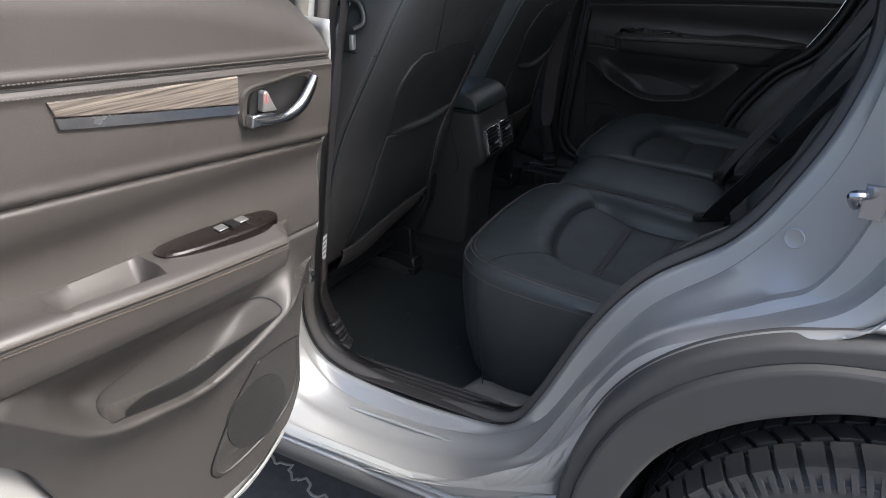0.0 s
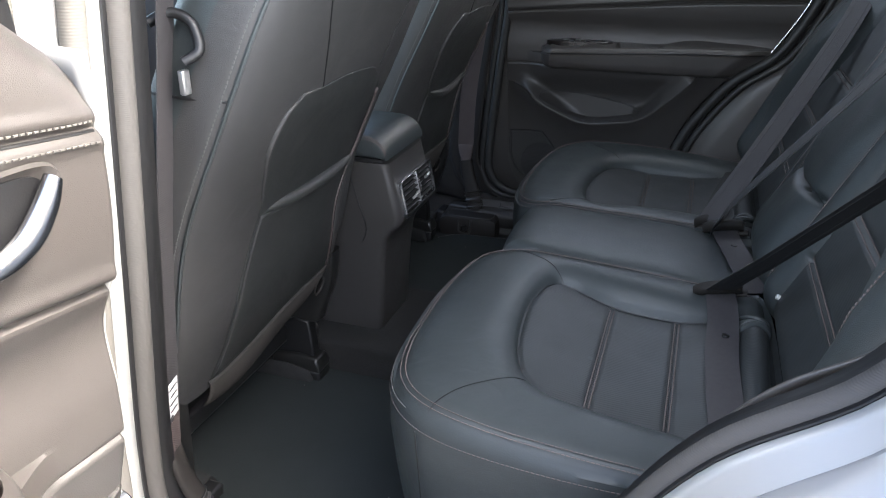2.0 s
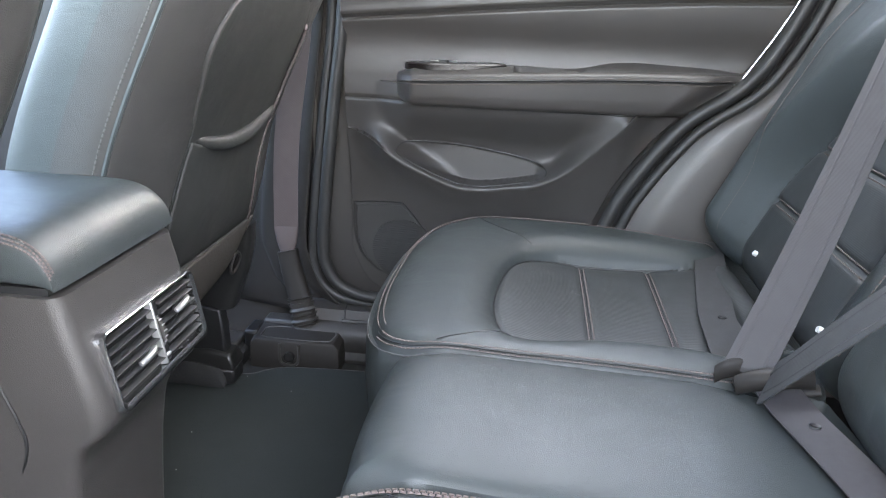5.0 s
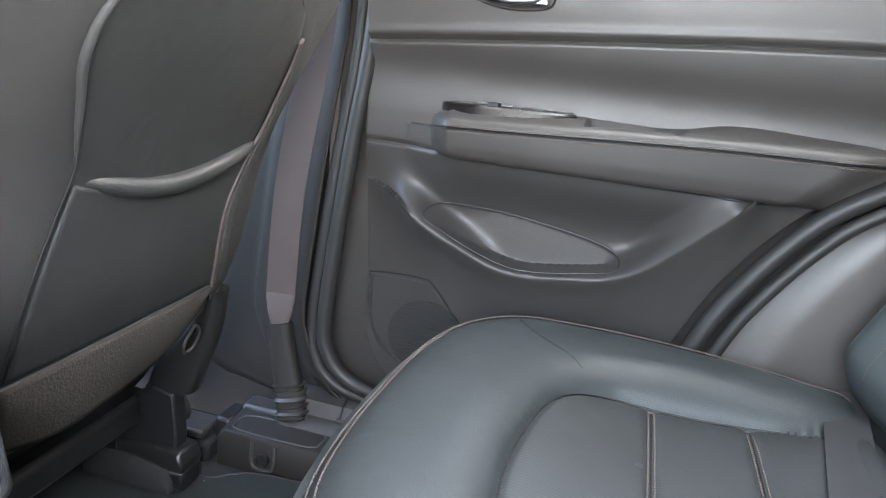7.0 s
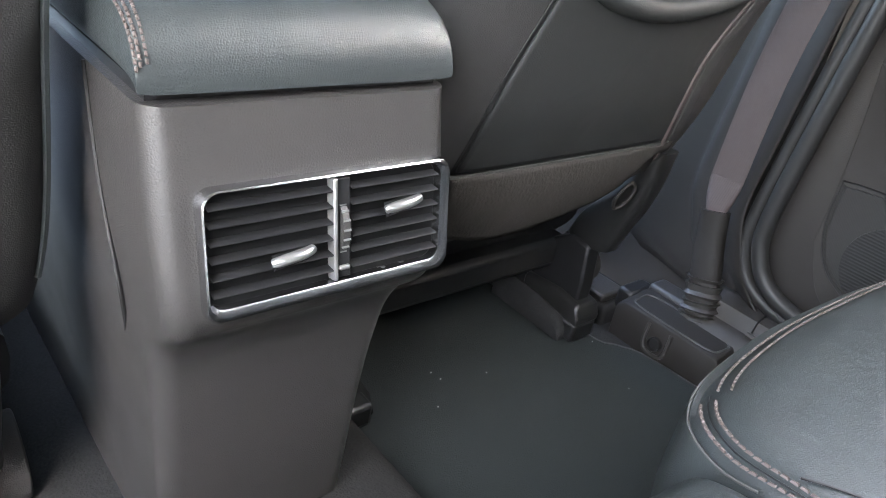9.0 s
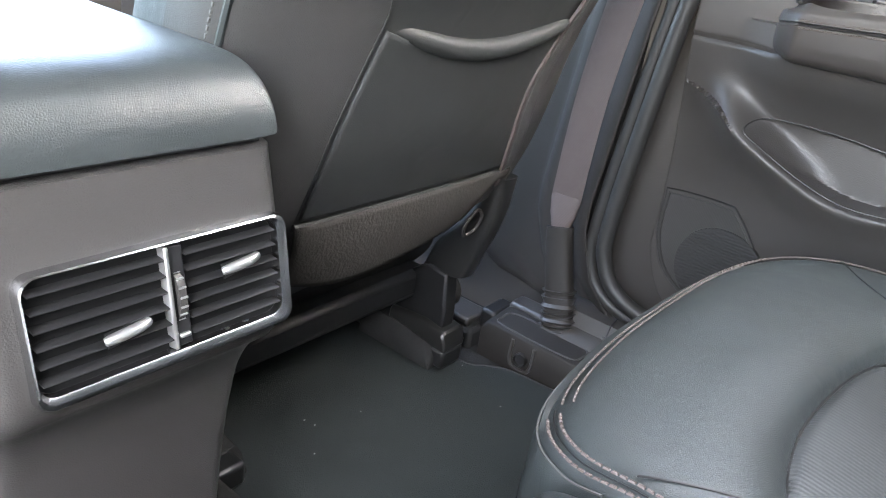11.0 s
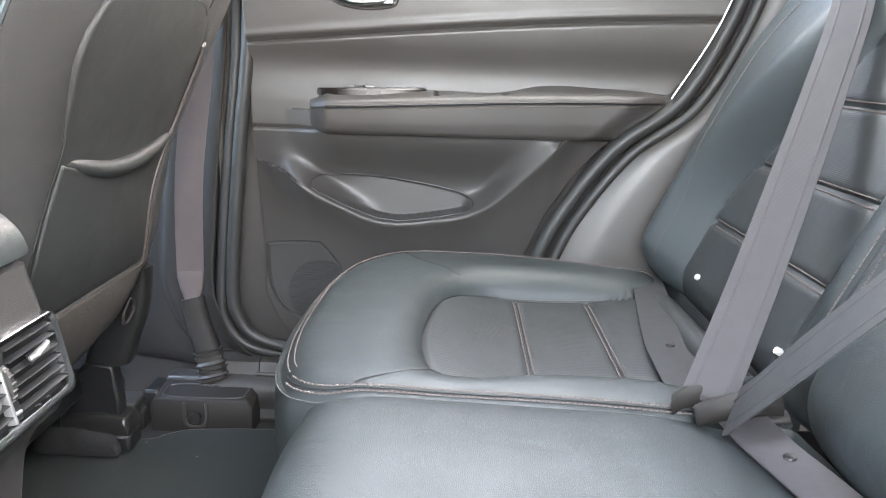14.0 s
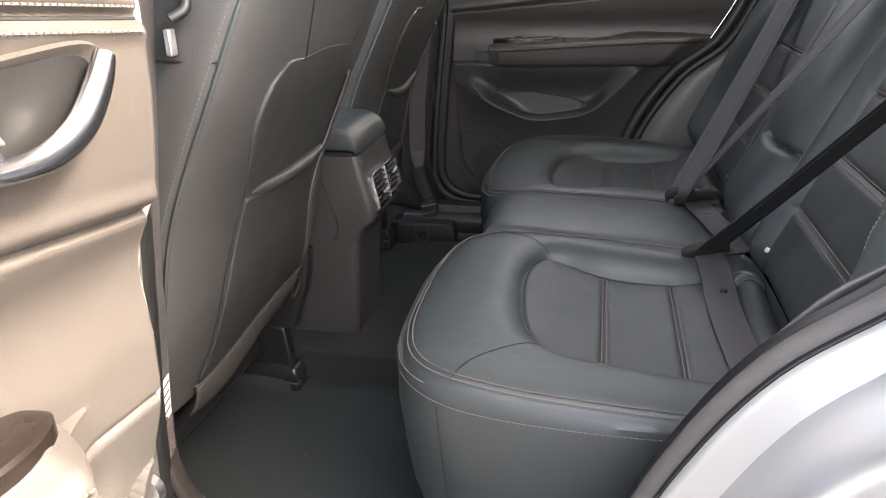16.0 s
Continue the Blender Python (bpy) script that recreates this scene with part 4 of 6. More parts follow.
for k in range(60):
    z = 0.455 + 0.392 * k / 59
    xr, w = CON(z), CW(z)
    ring = [Vector((-0.95, -w, z)), Vector((xr - 0.12, -w - 0.001, z))]
    ring += [Vector((xr - 0.016 + 0.016 * math.sin(a), -w + 0.016 - 0.016 * math.cos(a), z)) for a in np.linspace(0, math.pi / 2, 8)]
    ring += [Vector((xr - 0.016 + 0.016 * math.cos(a), w - 0.016 + 0.016 * math.sin(a), z)) for a in np.linspace(0, math.pi / 2, 8)]
    ring += [Vector((xr - 0.12, w + 0.001, z)), Vector((-0.95, w, z))]
    rings.append(ring)
part("console_body", loft(rings), HARD, console)
part("side_seam", tube(spline([(-0.315, -0.101, 0.846), (-0.300, -0.1005, 0.78), (-0.285, -0.0985, 0.73), (-0.282, -0.096, 0.70), (-0.300, -0.088, 0.655), (-0.312, -0.084, 0.60)], 40), 0.0016, 6), DARK, console)
# air vent unit: a is across, b up the panel
vent_low, vent_up = Vector((-0.2056, 0, 0.7385)), Vector((-0.2189, 0, 0.804))
VB = (vent_up - vent_low).normalized()
VN = Vector((VB.z, 0, -VB.x))


def vp(a, b, out=0.0):
    """a, b in 0..1 over the vent's opening."""
    return vent_low + VB * (0.066 * b) + Vector((0, -0.076 + 0.161 * a, 0)) + VN * out


def rounded(a0, a1, b0, b1, r, n=6):
    w, h = 0.158, 0.066
    pts = []
    for ca, cb, s0 in ((a1 - r / w, b1 - r / h, 0), (a0 + r / w, b1 - r / h, 1), (a0 + r / w, b0 + r / h, 2), (a1 - r / w, b0 + r / h, 3)):
        for i in range(n + 1):
            q = (s0 + i / n) * math.pi / 2
            pts.append((ca + r / w * math.cos(q), cb + r / h * math.sin(q)))
    return pts


def plate(pts, t0, t1, bm=None):
    bm = bm or bmesh.new()
    return loft([[vp(a, b, t0) for a, b in pts], [vp(a, b, t1) for a, b in pts]], bm)


# flat near-black backing stands in for the shaded recess behind the slats
vent = part("air_vent", plate(rounded(0, 1, 0, 1, 0.010), -0.01, 0.0008), VENT_SHADE, console, "rear air vent with slats")


def bezel(k, out):
    """Outline of the frame; k mm wider than the opening, more at the bottom and far side."""
    w = k * 0.001
    return [vp(0.5 + (a - 0.5) * (1 + w / 0.08) + (2.6 * w / 0.161 if a > 0.5 else 0), 0.5 + (b - 0.5) * (1 + w / 0.033) - (2.6 * w / 0.066 if b < 0.5 else 0), out) for a, b in rounded(0, 1, 0, 1, 0.009)]


part("vent_frame", loft([bezel(k, o) for k, o in ((2.6, -0.002), (2.6, 0.005), (2.0, 0.0085), (1.0, 0.0092), (0.1, 0.0075), (0.0, 0.001))], cap=False), CHROME, vent, "satin chrome vent frame")
for half in (0, 1):
    a0, a1 = ((0.012, 0.487), (0.573, 0.988))[half]
    for k in range(6):
        b = 0.12 + 0.152 * k
        part("vent_slat", loft([[vp(a, b + 0.030, 0.0012), vp(a, b + 0.004, 0.0078), vp(a, b - 0.004, 0.0084), vp(a, b - 0.012, 0.0080), vp(a, b + 0.012, 0.0012)] for a in (a0, a1)]), DARK, vent)
    a, b = ((0.31, 0.365), (0.80, 0.66))[half]
    rod = [vp(a - 0.085, b - 0.035, 0.010), vp(a - 0.04, b - 0.01, 0.0125), vp(a + 0.04, b + 0.015, 0.0125), vp(a + 0.085, b + 0.03, 0.010)]
    tab = part("vent_tab", tube(spline(rod, 20), lambda f: 0.0022 + 0.0012 * math.sin(f * math.pi) ** 0.5, 10), SILVER, vent, "silver vent tab")
    part("tab_foot", loft([[vp(a + s * 0.07, b + 0.03 * s - 0.10, 0.0075), vp(a + s * 0.07, b + 0.03 * s - 0.06, 0.010), vp(a + s * 0.07, b + 0.03 * s + 0.02, 0.010), vp(a + s * 0.07, b + 0.03 * s + 0.04, 0.005)] for s in (-1, 1)]), DARK, tab)
part("vent_divider", plate([(0.489, 0.01), (0.507, 0.01), (0.507, 0.99), (0.489, 0.99)], 0.0, 0.0088), SILVER, vent, "silver vent divider", bevel=0.001)
part("divider_panel", plate([(0.509, 0.02), (0.571, 0.02), (0.571, 0.98), (0.509, 0.98)], 0.0, 0.0062), DARK, vent, bevel=0.001)
cyl = [(math.cos(2 * math.pi * i / 24), math.sin(2 * math.pi * i / 24)) for i in range(24)]
wheel_ob = part("thumb_wheel", loft([[vp(a, 0.5 + 0.25 * s, 0.001 + 0.010 * max(c, -0.1)) for c, s in cyl] for a in (0.523, 0.551)]), HARD, vent, "dark thumb wheel with grip ribs")
for k in range(7):
    q = math.pi * (0.14 + 0.12 * k)
    part("wheel_rib", loft([[vp(a, 0.5 - 0.25 * math.cos(q) + db, 0.001 + 0.010 * math.sin(q) + o) for db, o in ((-0.012, 0), (0.012, 0), (0.006, 0.001), (-0.006, 0.001))] for a in (0.522, 0.552)]), SILVER, wheel_ob)
part("wheel_stop", plate([(0.515, 0.10), (0.562, 0.10), (0.562, 0.145), (0.515, 0.145)], 0.005, 0.0085), SILVER, vent, bevel=0.001)


# ---- rear doors ----
S_END = smooth_table([(0.45, 0.36), (0.60, 0.44), (0.70, 0.480), (0.785, 0.515), (0.898, 0.598), (0.975, 0.690), (1.094, 0.756), (1.25, 0.80)])
BASE_D = smooth_table([(0.45, -0.058), (0.55, -0.053), (0.70, -0.046), (0.80, -0.026), (0.86, -0.006), (0.905, 0.008), (0.95, 0.012), (1.02, 0.014), (1.05, 0.030), (1.10, 0.042), (1.16, 0.046), (1.20, 0.046), (1.40, 0.046)])
RIDGE = smooth_table([(0.0, 0.850), (0.062, 0.829), (0.099, 0.802), (0.158, 0.772), (0.216, 0.750), (0.258, 0.748), (0.310, 0.755), (0.366, 0.766), (0.416, 0.794), (0.462, 0.840), (0.511, 0.894), (0.56, 0.95)])
CREASE = smooth_table([(0.0, 1.050), (0.30, 1.077), (0.60, 1.098), (0.8, 1.106)])


SLOT = spline([(0.100, 0.813, 0), (0.118, 0.828, 0), (0.20, 0.828, 0), (0.285, 0.817, 0), (0.348, 0.804, 0), (0.378, 0.790, 0), (0.374, 0.777, 0), (0.352, 0.769, 0), (0.310, 0.761, 0), (0.262, 0.754, 0), (0.219, 0.756, 0), (0.175, 0.771, 0), (0.125, 0.796, 0)], 90, True)
slot_distance = polygon_distance([(q.x, q.y) for q in SLOT])
TRIM_LOW = smooth_table([(0.0, 0.60), (0.011, 0.565), (0.025, 0.535), (0.052, 0.512), (0.085, 0.490), (0.115, 0.476), (0.16, 0.468), (0.40, 0.465)])
TRIM_TOP = smooth_table([(0.0, 1.215), (0.03, 1.240), (0.07, 1.260), (0.17, 1.290), (0.40, 1.325), (0.80, 1.36)])


def door_depth(s, z):
    d = BASE_D(z)
    if z < 0.94:
        e = z - RIDGE(s)
        win = sstep(-0.01, 0.10, s) * sstep(0.60, 0.50, s)
        crest = BASE_D(min(z, RIDGE(s))) + 0.056 * win
        if e < 0:
            # long slope below the crest, shallower towards the rear
            d += win * 0.056 * math.exp(-(math.hypot(e, 0.008) - 0.008) / (0.058 + 0.05 * sstep(0.38, 0.46, s)))
        else:
            # hollow between the crest and the armrest, overhung by the armrest
            hollow = -0.022 + 0.070 * sstep(0.800, 0.912, z) ** 1.2
            wide = 0.018 + 0.012 * sstep(0.16, 0.08, s) + 0.040 * sstep(0.385, 0.47, s)
            inside = sstep(0.055, 0.150, s) * sstep(0.530, 0.490, s)
            d += (hollow - d) * inside
            d += (crest - d) * math.exp(-(e / wide) ** 2) * win * sstep(0.935, 0.890, z)
        # map slot behind the crest: its back turns away from the front end
        if 0.09 < s < 0.39 and 0.74 < z < 0.84:
            w = sstep(0.002, -0.005, slot_distance(s, z))
            if w > 0:
                d += (-0.024 - d) * w * sstep(0.105, 0.225, s) * sstep(0.385, 0.358, s) - 0.002 * w
    c = z - CREASE(s)
    d -= 0.007 * math.exp(-((c + 0.004) / 0.0035) ** 2)
    d += 0.003 * math.exp(-((c - 0.006) / 0.007) ** 2)
    d -= 0.005 * math.exp(-((z - 0.908) / 0.003) ** 2) * sstep(0.12, 0.10, s)
    # padded double seam below the window
    q = z - 1.163 - 0.077 * s
    d += 0.0025 * math.exp(-((abs(q) - 0.009) / 0.005) ** 2) - 0.003 * math.exp(-(q / 0.003) ** 2)
    t = (z - TRIM_TOP(s) + 0.07) / 0.07
    if t > 0:
        d -= 0.075 * (1 - math.sqrt(max(0.0, 1 - min(t, 1) ** 2)))
    return d


def rear_door(m, is_open):
    """m takes door space (s from the hinge edge, inward depth, height) to the world."""
    dr = thing("rear_door", ("wide open" if is_open else "closed") + " car rear door with black trim panel and leather armrest", "car door", "rear doors")
    P = lambda s, d, z: m @ Vector((s, d, z))
    DN = (m.to_3x3() @ Vector((0, 1, 0))).normalized()
    Q = lambda s, z, lift=0.0: P(s, door_depth(s, z) + lift, z)
    s_end = lambda z: S_END(z) - (0.034 * sstep(0.86, 0.74, z) if is_open else 0.0)

    def trim_sheet(u, v):
        zr = 0.465 + 0.88 * v
        s = u * s_end(zr)
        lo_, hi_ = TRIM_LOW(s), TRIM_TOP(s)
        z = (zr if zr > 0.75 else lo_ + (0.75 - lo_) * (zr - 0.465) / 0.285)
        z += (CREASE(s) - 1.077) * sstep(0.95, 1.04, zr)
        if zr > 1.10:
            z = 1.10 + (CREASE(s) - 1.077) + (hi_ - 1.10 - (CREASE(s) - 1.077)) * (zr - 1.10) / 0.245
        return Q(u * s_end(z), z)
    trim = part("trim_panel", grid(trim_sheet, 330, 420, mat=lambda u, v: 1 if 0.465 + 0.88 * v < 0.907 else 0), [SOFT, DOOR_HARD], dr, solid=-0.004 if is_open else 0.004)
    # armrest with a pull cup in its top, a rolled front edge and a chamfered nose
    seam = lambda s: 0.947 + 0.020 * sstep(0.10, 0.62, s) ** 0.7
    crown = smooth_table([(0.10, 0.962), (0.125, 0.972), (0.22, 0.976), (0.32, 0.978), (0.44, 0.983), (0.46, 0.990), (0.56, 0.992), (0.62, 0.988), (0.70, 0.980)])
    reach = lambda s: 0.086 * (1 - 0.22 * sstep(0.25, 0.62, s)) * (1 - 0.50 * sstep(0.60, 0.675, s))
    rr = []
    for k in range(113):
        s = 0.102 + 0.572 * (k / 112) ** 1.15
        n = min(1.0, (s - 0.102) / 0.034)
        dep = 0.030 + (reach(s) - 0.030) * n ** 0.65
        z0, top, bot = seam(s) - 0.004 * (1 - n), crown(s) - 0.010 * (1 - n) ** 2, 0.905 + 0.012 * (1 - n) ** 2
        prof = [(-0.004, bot), (dep * 0.55, bot - 0.001), (dep * 0.80, bot + 0.003), (dep * 0.90, bot + 0.010), (dep * 0.96, (bot + z0) / 2), (dep - 0.0012, z0 - 0.006), (dep - 0.0005, z0 - 0.0022), (dep - 0.0045, z0 - 0.0006),
                (dep - 0.0045, z0 + 0.0006), (dep - 0.0005, z0 + 0.0022), (dep - 0.0015, z0 + 0.007), (dep - 0.007, z0 + 0.0125)]
        fz = z0 + 0.0145
        for f in (0.0, 0.12, 0.24, 0.36, 0.48, 0.60, 0.72, 0.86, 1.0):
            d = (dep - 0.016) * (1 - f) - 0.004 * f
            pod = sstep(0.110, 0.130, s) * sstep(0.318, 0.306, s)
            z = fz + (top - fz) * (sstep(0.0, 0.22, f) * pod + sstep(0.25, 1.0, f) * (1 - pod))
            if 0.020 < d < 0.062:
                z -= 0.034 * sstep(0.308, 0.318, s) * sstep(0.435, 0.395, s) * sstep(0.020, 0.030, d) * sstep(0.064, 0.056, d)
            prof.append((d, z))
        lean = 1.25 * sstep(0.40, 0.66, s)
        rr.append([P(s + lean * (z - 0.955), d, z) for d, z in prof])
    arm = part("armrest", loft(rr), SOFT, dr, "leather armrest with tan seams")
    bm = bmesh.new()
    for dz in (-0.0042, 0.0042):
        stitches([P(s + 1.25 * sstep(0.40, 0.66, s) * (seam(s) + dz - 0.955), reach(s) + 0.0001, seam(s) + dz) for s in np.linspace(0.140, 0.655, 190)], DN, 0.0046, 0.0036, 0.0008, bm=bm, lift=0.0006)
    part("armrest_seam", tube([P(s + 1.25 * sstep(0.40, 0.66, s) * (seam(s) - 0.955), reach(s) - 0.0035, seam(s)) for s in np.linspace(0.137, 0.66, 60)], 0.0014, 6), DARK, arm)
    tagged(part("armrest_stitching", bm, THREAD_DOOR, arm, "tan double seam"), kind="stuff")
    # joint between the soft part and the hard panel below
    part("trim_joint", tube([Q(s, 0.9045, 0.0006) for s in np.linspace(0.15, 0.585, 60)], 0.0011, 6), DARK, trim)
    part("slot_joint", tube([Q(q.x, q.y, 0.0002) for q in SLOT], 0.0009, 6, True), DARK, trim)
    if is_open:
        # dark sheet for the shade between the pocket's back and the crest, seen from above
        def pocket_shade(u, v):
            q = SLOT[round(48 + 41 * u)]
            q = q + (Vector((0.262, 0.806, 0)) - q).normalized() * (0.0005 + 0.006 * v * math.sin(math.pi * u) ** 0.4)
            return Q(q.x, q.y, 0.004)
        part("pocket_shade", grid(pocket_shade, 41, 10), DARK, trim)
    # switch plate and switch
    pod = [(0.135, 0.030), (0.118, 0.045), (0.125, 0.062), (0.16, 0.074), (0.24, 0.070), (0.285, 0.060), (0.296, 0.045), (0.285, 0.024), (0.22, 0.020)]
    ol = spline([(a, 0.016 + (b - 0.020) * 0.92, 0) for a, b in pod], 48, True)
    zt = lambda s: 0.9765 + 0.022 * (s - 0.12)
    pl = part("switch_plate", loft([[P(q.x, q.y, zt(q.x) - 0.010) for q in ol], [P(q.x, q.y, zt(q.x) - 0.001) for q in ol], [P(0.2 + (q.x - 0.2) * 0.96, 0.038 + (q.y - 0.038) * 0.92, zt(q.x) + 0.0012) for q in ol]]), PIANO, dr, "dark brown window switch plate")
    part("window_switch", loft([[P(0.179 + a, 0.029 + b, zt(0.19) + h + 0.001) for a, b in ((0, 0), (0.014, 0), (0.014, 0.018), (0, 0.018))] for h in (0.0, 0.004)]), DARK, pl, "black window switch")
    for a0 in (0.161, 0.194):
        part("switch_mark", loft([[P(a0 + a, 0.029 + b, zt(0.19) + h + 0.001) for a, b in ((0, 0), (0.015, 0), (0.017, 0.015), (0.002, 0.015))] for h in (0.001, 0.0032)]), SILVER, pl, "silver switch plate", bevel=0.001)
    # trim line above and stitched upper seam
    bm = bmesh.new()
    seam_z = lambda s: (1.161 if is_open else 1.165) + 0.077 * s
    for dz in (-0.0065, 0.0065):
        stitches([Q(s, seam_z(s) + dz, 0.0004) for s in np.linspace(0.006, 0.72, 180)], DN, 0.0044, 0.0035, 0.0008, bm=bm)
    tagged(part("upper_stitching", bm, THREAD_SOFT, trim, "pale double seam below the window"), kind="stuff")
    part("upper_seam", tube([Q(s, seam_z(s), 0.0) for s in np.linspace(0.003, 0.74, 60)], 0.0013, 6), DARK, trim)
    # inlay and handle; the near door shows them further to its hinge
    h0, h1, i1 = (0.035, 0.165, 0.400) if is_open else (0.115, 0.248, 0.485)
    b0 = 1.110 if is_open else 1.112
    lo = lambda s: (1.101 if is_open else 1.107) + (s - h0) * (0.137 if is_open else 0.125)
    hi = lambda s: seam_z(s) - 0.016
    base = lambda s, z: Q(s, z, 0.0)

    def strip(zlo, zhi, s0, s1, lift, slant, n=40):
        rows = []
        for k in range(n + 1):
            s = s0 + (s1 - s0) * k / n
            a, b = zlo(s), zhi(s)
            sh = lambda z: s - slant * (1 - (z - lo(s)) / 0.045) * (k / n) ** 6
            rows.append([Q(sh(z), z, l) for z, l in ((a, -0.003), (a, lift * 0.7), (a + 0.001, lift), (b - 0.001, lift), (b, lift * 0.7), (b, -0.003))])
        return loft(rows)
    inlay = part("wood_inlay", strip(lambda s: lo(s) + 0.013, lambda s: lo(h1) + 0.046 + 0.058 * (s - h1), h1 + 0.002, i1, 0.004, 0.018), WOOD, dr, "grey-brown wood grain inlay")
    part("chrome_strip", strip(lo, lambda s: lo(s) + 0.0125, h1 + 0.002, i1 - 0.004, 0.0045, 0.010), CHROME, inlay, "bright metal strip below the inlay")
    # handle bowl, lever and lock tab
    hw = h1 - h0
    hz = lambda f: lo(h0) - 0.004 + 0.050 * f
    rim = spline([(0.98, 0.10, 0), (1.0, 0.55, 0), (0.92, 1.0, 0), (0.55, 1.10, 0), (0.16, 1.16, 0), (0.02, 1.02, 0), (0.03, 0.70, 0), (0.12, 0.34, 0), (0.30, 0.06, 0), (0.55, -0.06, 0), (0.80, -0.04, 0)], 60, True)
    H = lambda a, b, lift=0.0: Q(h0 + hw * a, hz(b), lift)
    part("handle_surround", loft([[H(q.x, q.y, 0.001) for q in rim], [H(0.5 + (q.x - 0.5) * 0.97, 0.5 + (q.y - 0.5) * 0.95, 0.006) for q in rim], [H(0.5 + (q.x - 0.5) * 0.88, 0.55 + (q.y - 0.55) * 0.84, 0.004) for q in rim], [H(0.5 + (q.x - 0.5) * 0.80, 0.58 + (q.y - 0.58) * 0.72, 0.0012) for q in rim]]), SOFT, dr, "moulded door handle surround")
    part("handle_bowl", loft([[H(0.5 + (q.x - 0.5) * k, 0.58 + (q.y - 0.58) * k, l) for q in rim] for k, l in ((0.80, 0.0), (0.79, 0.0052), (0.4, 0.0035))]), DARK, dr, "dark handle bowl")
    lever = spline([(0.90, 0.26, 0), (0.72, 0.16, 0), (0.48, 0.16, 0), (0.30, 0.36, 0), (0.18, 0.72, 0), (0.12, 1.02, 0)], 36)
    hd = part("door_handle", loft([[H(q.x, q.y, 0.016) + (H(q.x + 0.05, q.y + 0.10, 0.016) - H(q.x - 0.05, q.y - 0.10, 0.016)).normalized() * (0.010 * math.cos(a)) * (1 - 0.5 * (k / 36) ** 4) + DN * 0.006 * math.sin(a) for a in (2 * math.pi * i / 14 for i in range(14))] for k, q in enumerate(lever)]), CHROME, dr, "bright metal door handle")
    part("handle_foot", loft([[H(a, b, l) for a, b in ((0.64, 0.10), (0.96, 0.10), (0.94, 0.42), (0.66, 0.36))] for l in (0.004, 0.018)]), CHROME, hd, bevel=0.002)
    part("lock_tab", loft([[H(a, b, l) for a, b in ((0.62, 0.38), (0.80, 0.42), (0.785, 0.90), (0.745, 0.94))] for l in (0.004, 0.016)]), SILVER, hd, "silver lock tab", bevel=0.002)
    part("lock_mark", loft([[H(a, b, l) for a, b in ((0.752, 0.64), (0.768, 0.64), (0.766, 0.86), (0.752, 0.86))] for l in (0.012, 0.0164)]), RED, hd, "red lock mark")
    # loudspeaker grille
    sp = spline([(0.006, 0.684, 0), (0.012, 0.692, 0), (0.055, 0.697, 0), (0.098, 0.699, 0), (0.110, 0.694, 0), (0.140, 0.655, 0), (0.170, 0.605, 0), (0.200, 0.55, 0), (0.196, 0.525, 0), (0.17, 0.515, 0), (0.10, 0.530, 0), (0.035, 0.565, 0), (0.008, 0.62, 0)], 60, True)
    c = Vector((0.09, 0.615, 0))
    gr = part("speaker_grille", loft([[Q(q.x, q.y, 0.0005) for q in sp], [Q(q.x, q.y, 0.004) for q in sp], [Q(c.x + (q.x - c.x) * 0.95, c.y + (q.y - c.y) * 0.95, 0.005) for q in sp], [Q(c.x + (q.x - c.x) * 0.93, c.y + (q.y - c.y) * 0.93, 0.003) for q in sp], [Q(c.x + (q.x - c.x) * 0.3, c.y + (q.y - c.y) * 0.3, 0.0035) for q in sp]]), GRILLE, dr, "ribbed black loudspeaker grille")
    part("grille_joint", tube([Q(q.x, q.y, 0.002) for q in sp], 0.0022, 6, True), DARK, gr)
    part("speaker_disc", loft([[Q(0.106 + r * math.cos(a), 0.600 + r * math.sin(a), l) for a in (2 * math.pi * i / 40 for i in range(40))] for r, l in ((0.064, 0.001), (0.063, 0.0058), (0.02, 0.0062))]), MESH, gr, "dark round speaker mesh")
    # painted shell, door edge and outer skin
    def shell_sheet(u, v):
        s = -0.012 + (s_end(0.40 + 0.84 * v) + 0.02) * u
        zl = TRIM_LOW(max(s, 0.0)) - 0.045
        z = zl + (1.24 - zl) * v
        return P(s, -0.075 - 0.045 * math.sin(v * math.pi) ** 0.5, z)
    part("door_shell", grid(shell_sheet, 40, 24), PAINT, dr, "silver-blue outer door skin", solid=0.004)
    rim_ = spline([(-0.014, 1.21, 0), (-0.014, 1.0, 0), (-0.014, 0.80, 0), (-0.014, 0.62, 0), (-0.002, 0.550, 0), (0.020, 0.505, 0), (0.055, 0.468, 0), (0.095, 0.442, 0), (0.16, 0.424, 0), (0.26, 0.420, 0), (0.37, 0.420, 0)], 90)
    if is_open:
        part("door_edge", grid(lambda u, v: (lambda q: P(q.x + 0.009 + 0.004 * v ** 4, -0.078 + (0.074 + BASE_D(q.y)) * v, q.y + 0.020 * v * sstep(0.62, 0.50, q.y)))(rim_[round(u * 90)]), 90, 8), PAINT, dr, "painted door edge", solid=0.003)
    if is_open:
        part("rear_flange", grid(lambda u, v: (lambda z: P(s_end(z) + 0.002 + 0.075 * u, -0.05 + 0.012 * math.sin(u * 3), z - 0.03 * u))(0.44 + 0.50 * v), 10, 40), PAINT, dr, "silver-blue painted door flange", solid=0.004)
        post = [P(s, d, z) for s, d, z in ((0.075, -0.02, 1.21), (0.085, -0.03, 1.32), (0.10, -0.045, 1.50), (0.12, -0.06, 1.62))]
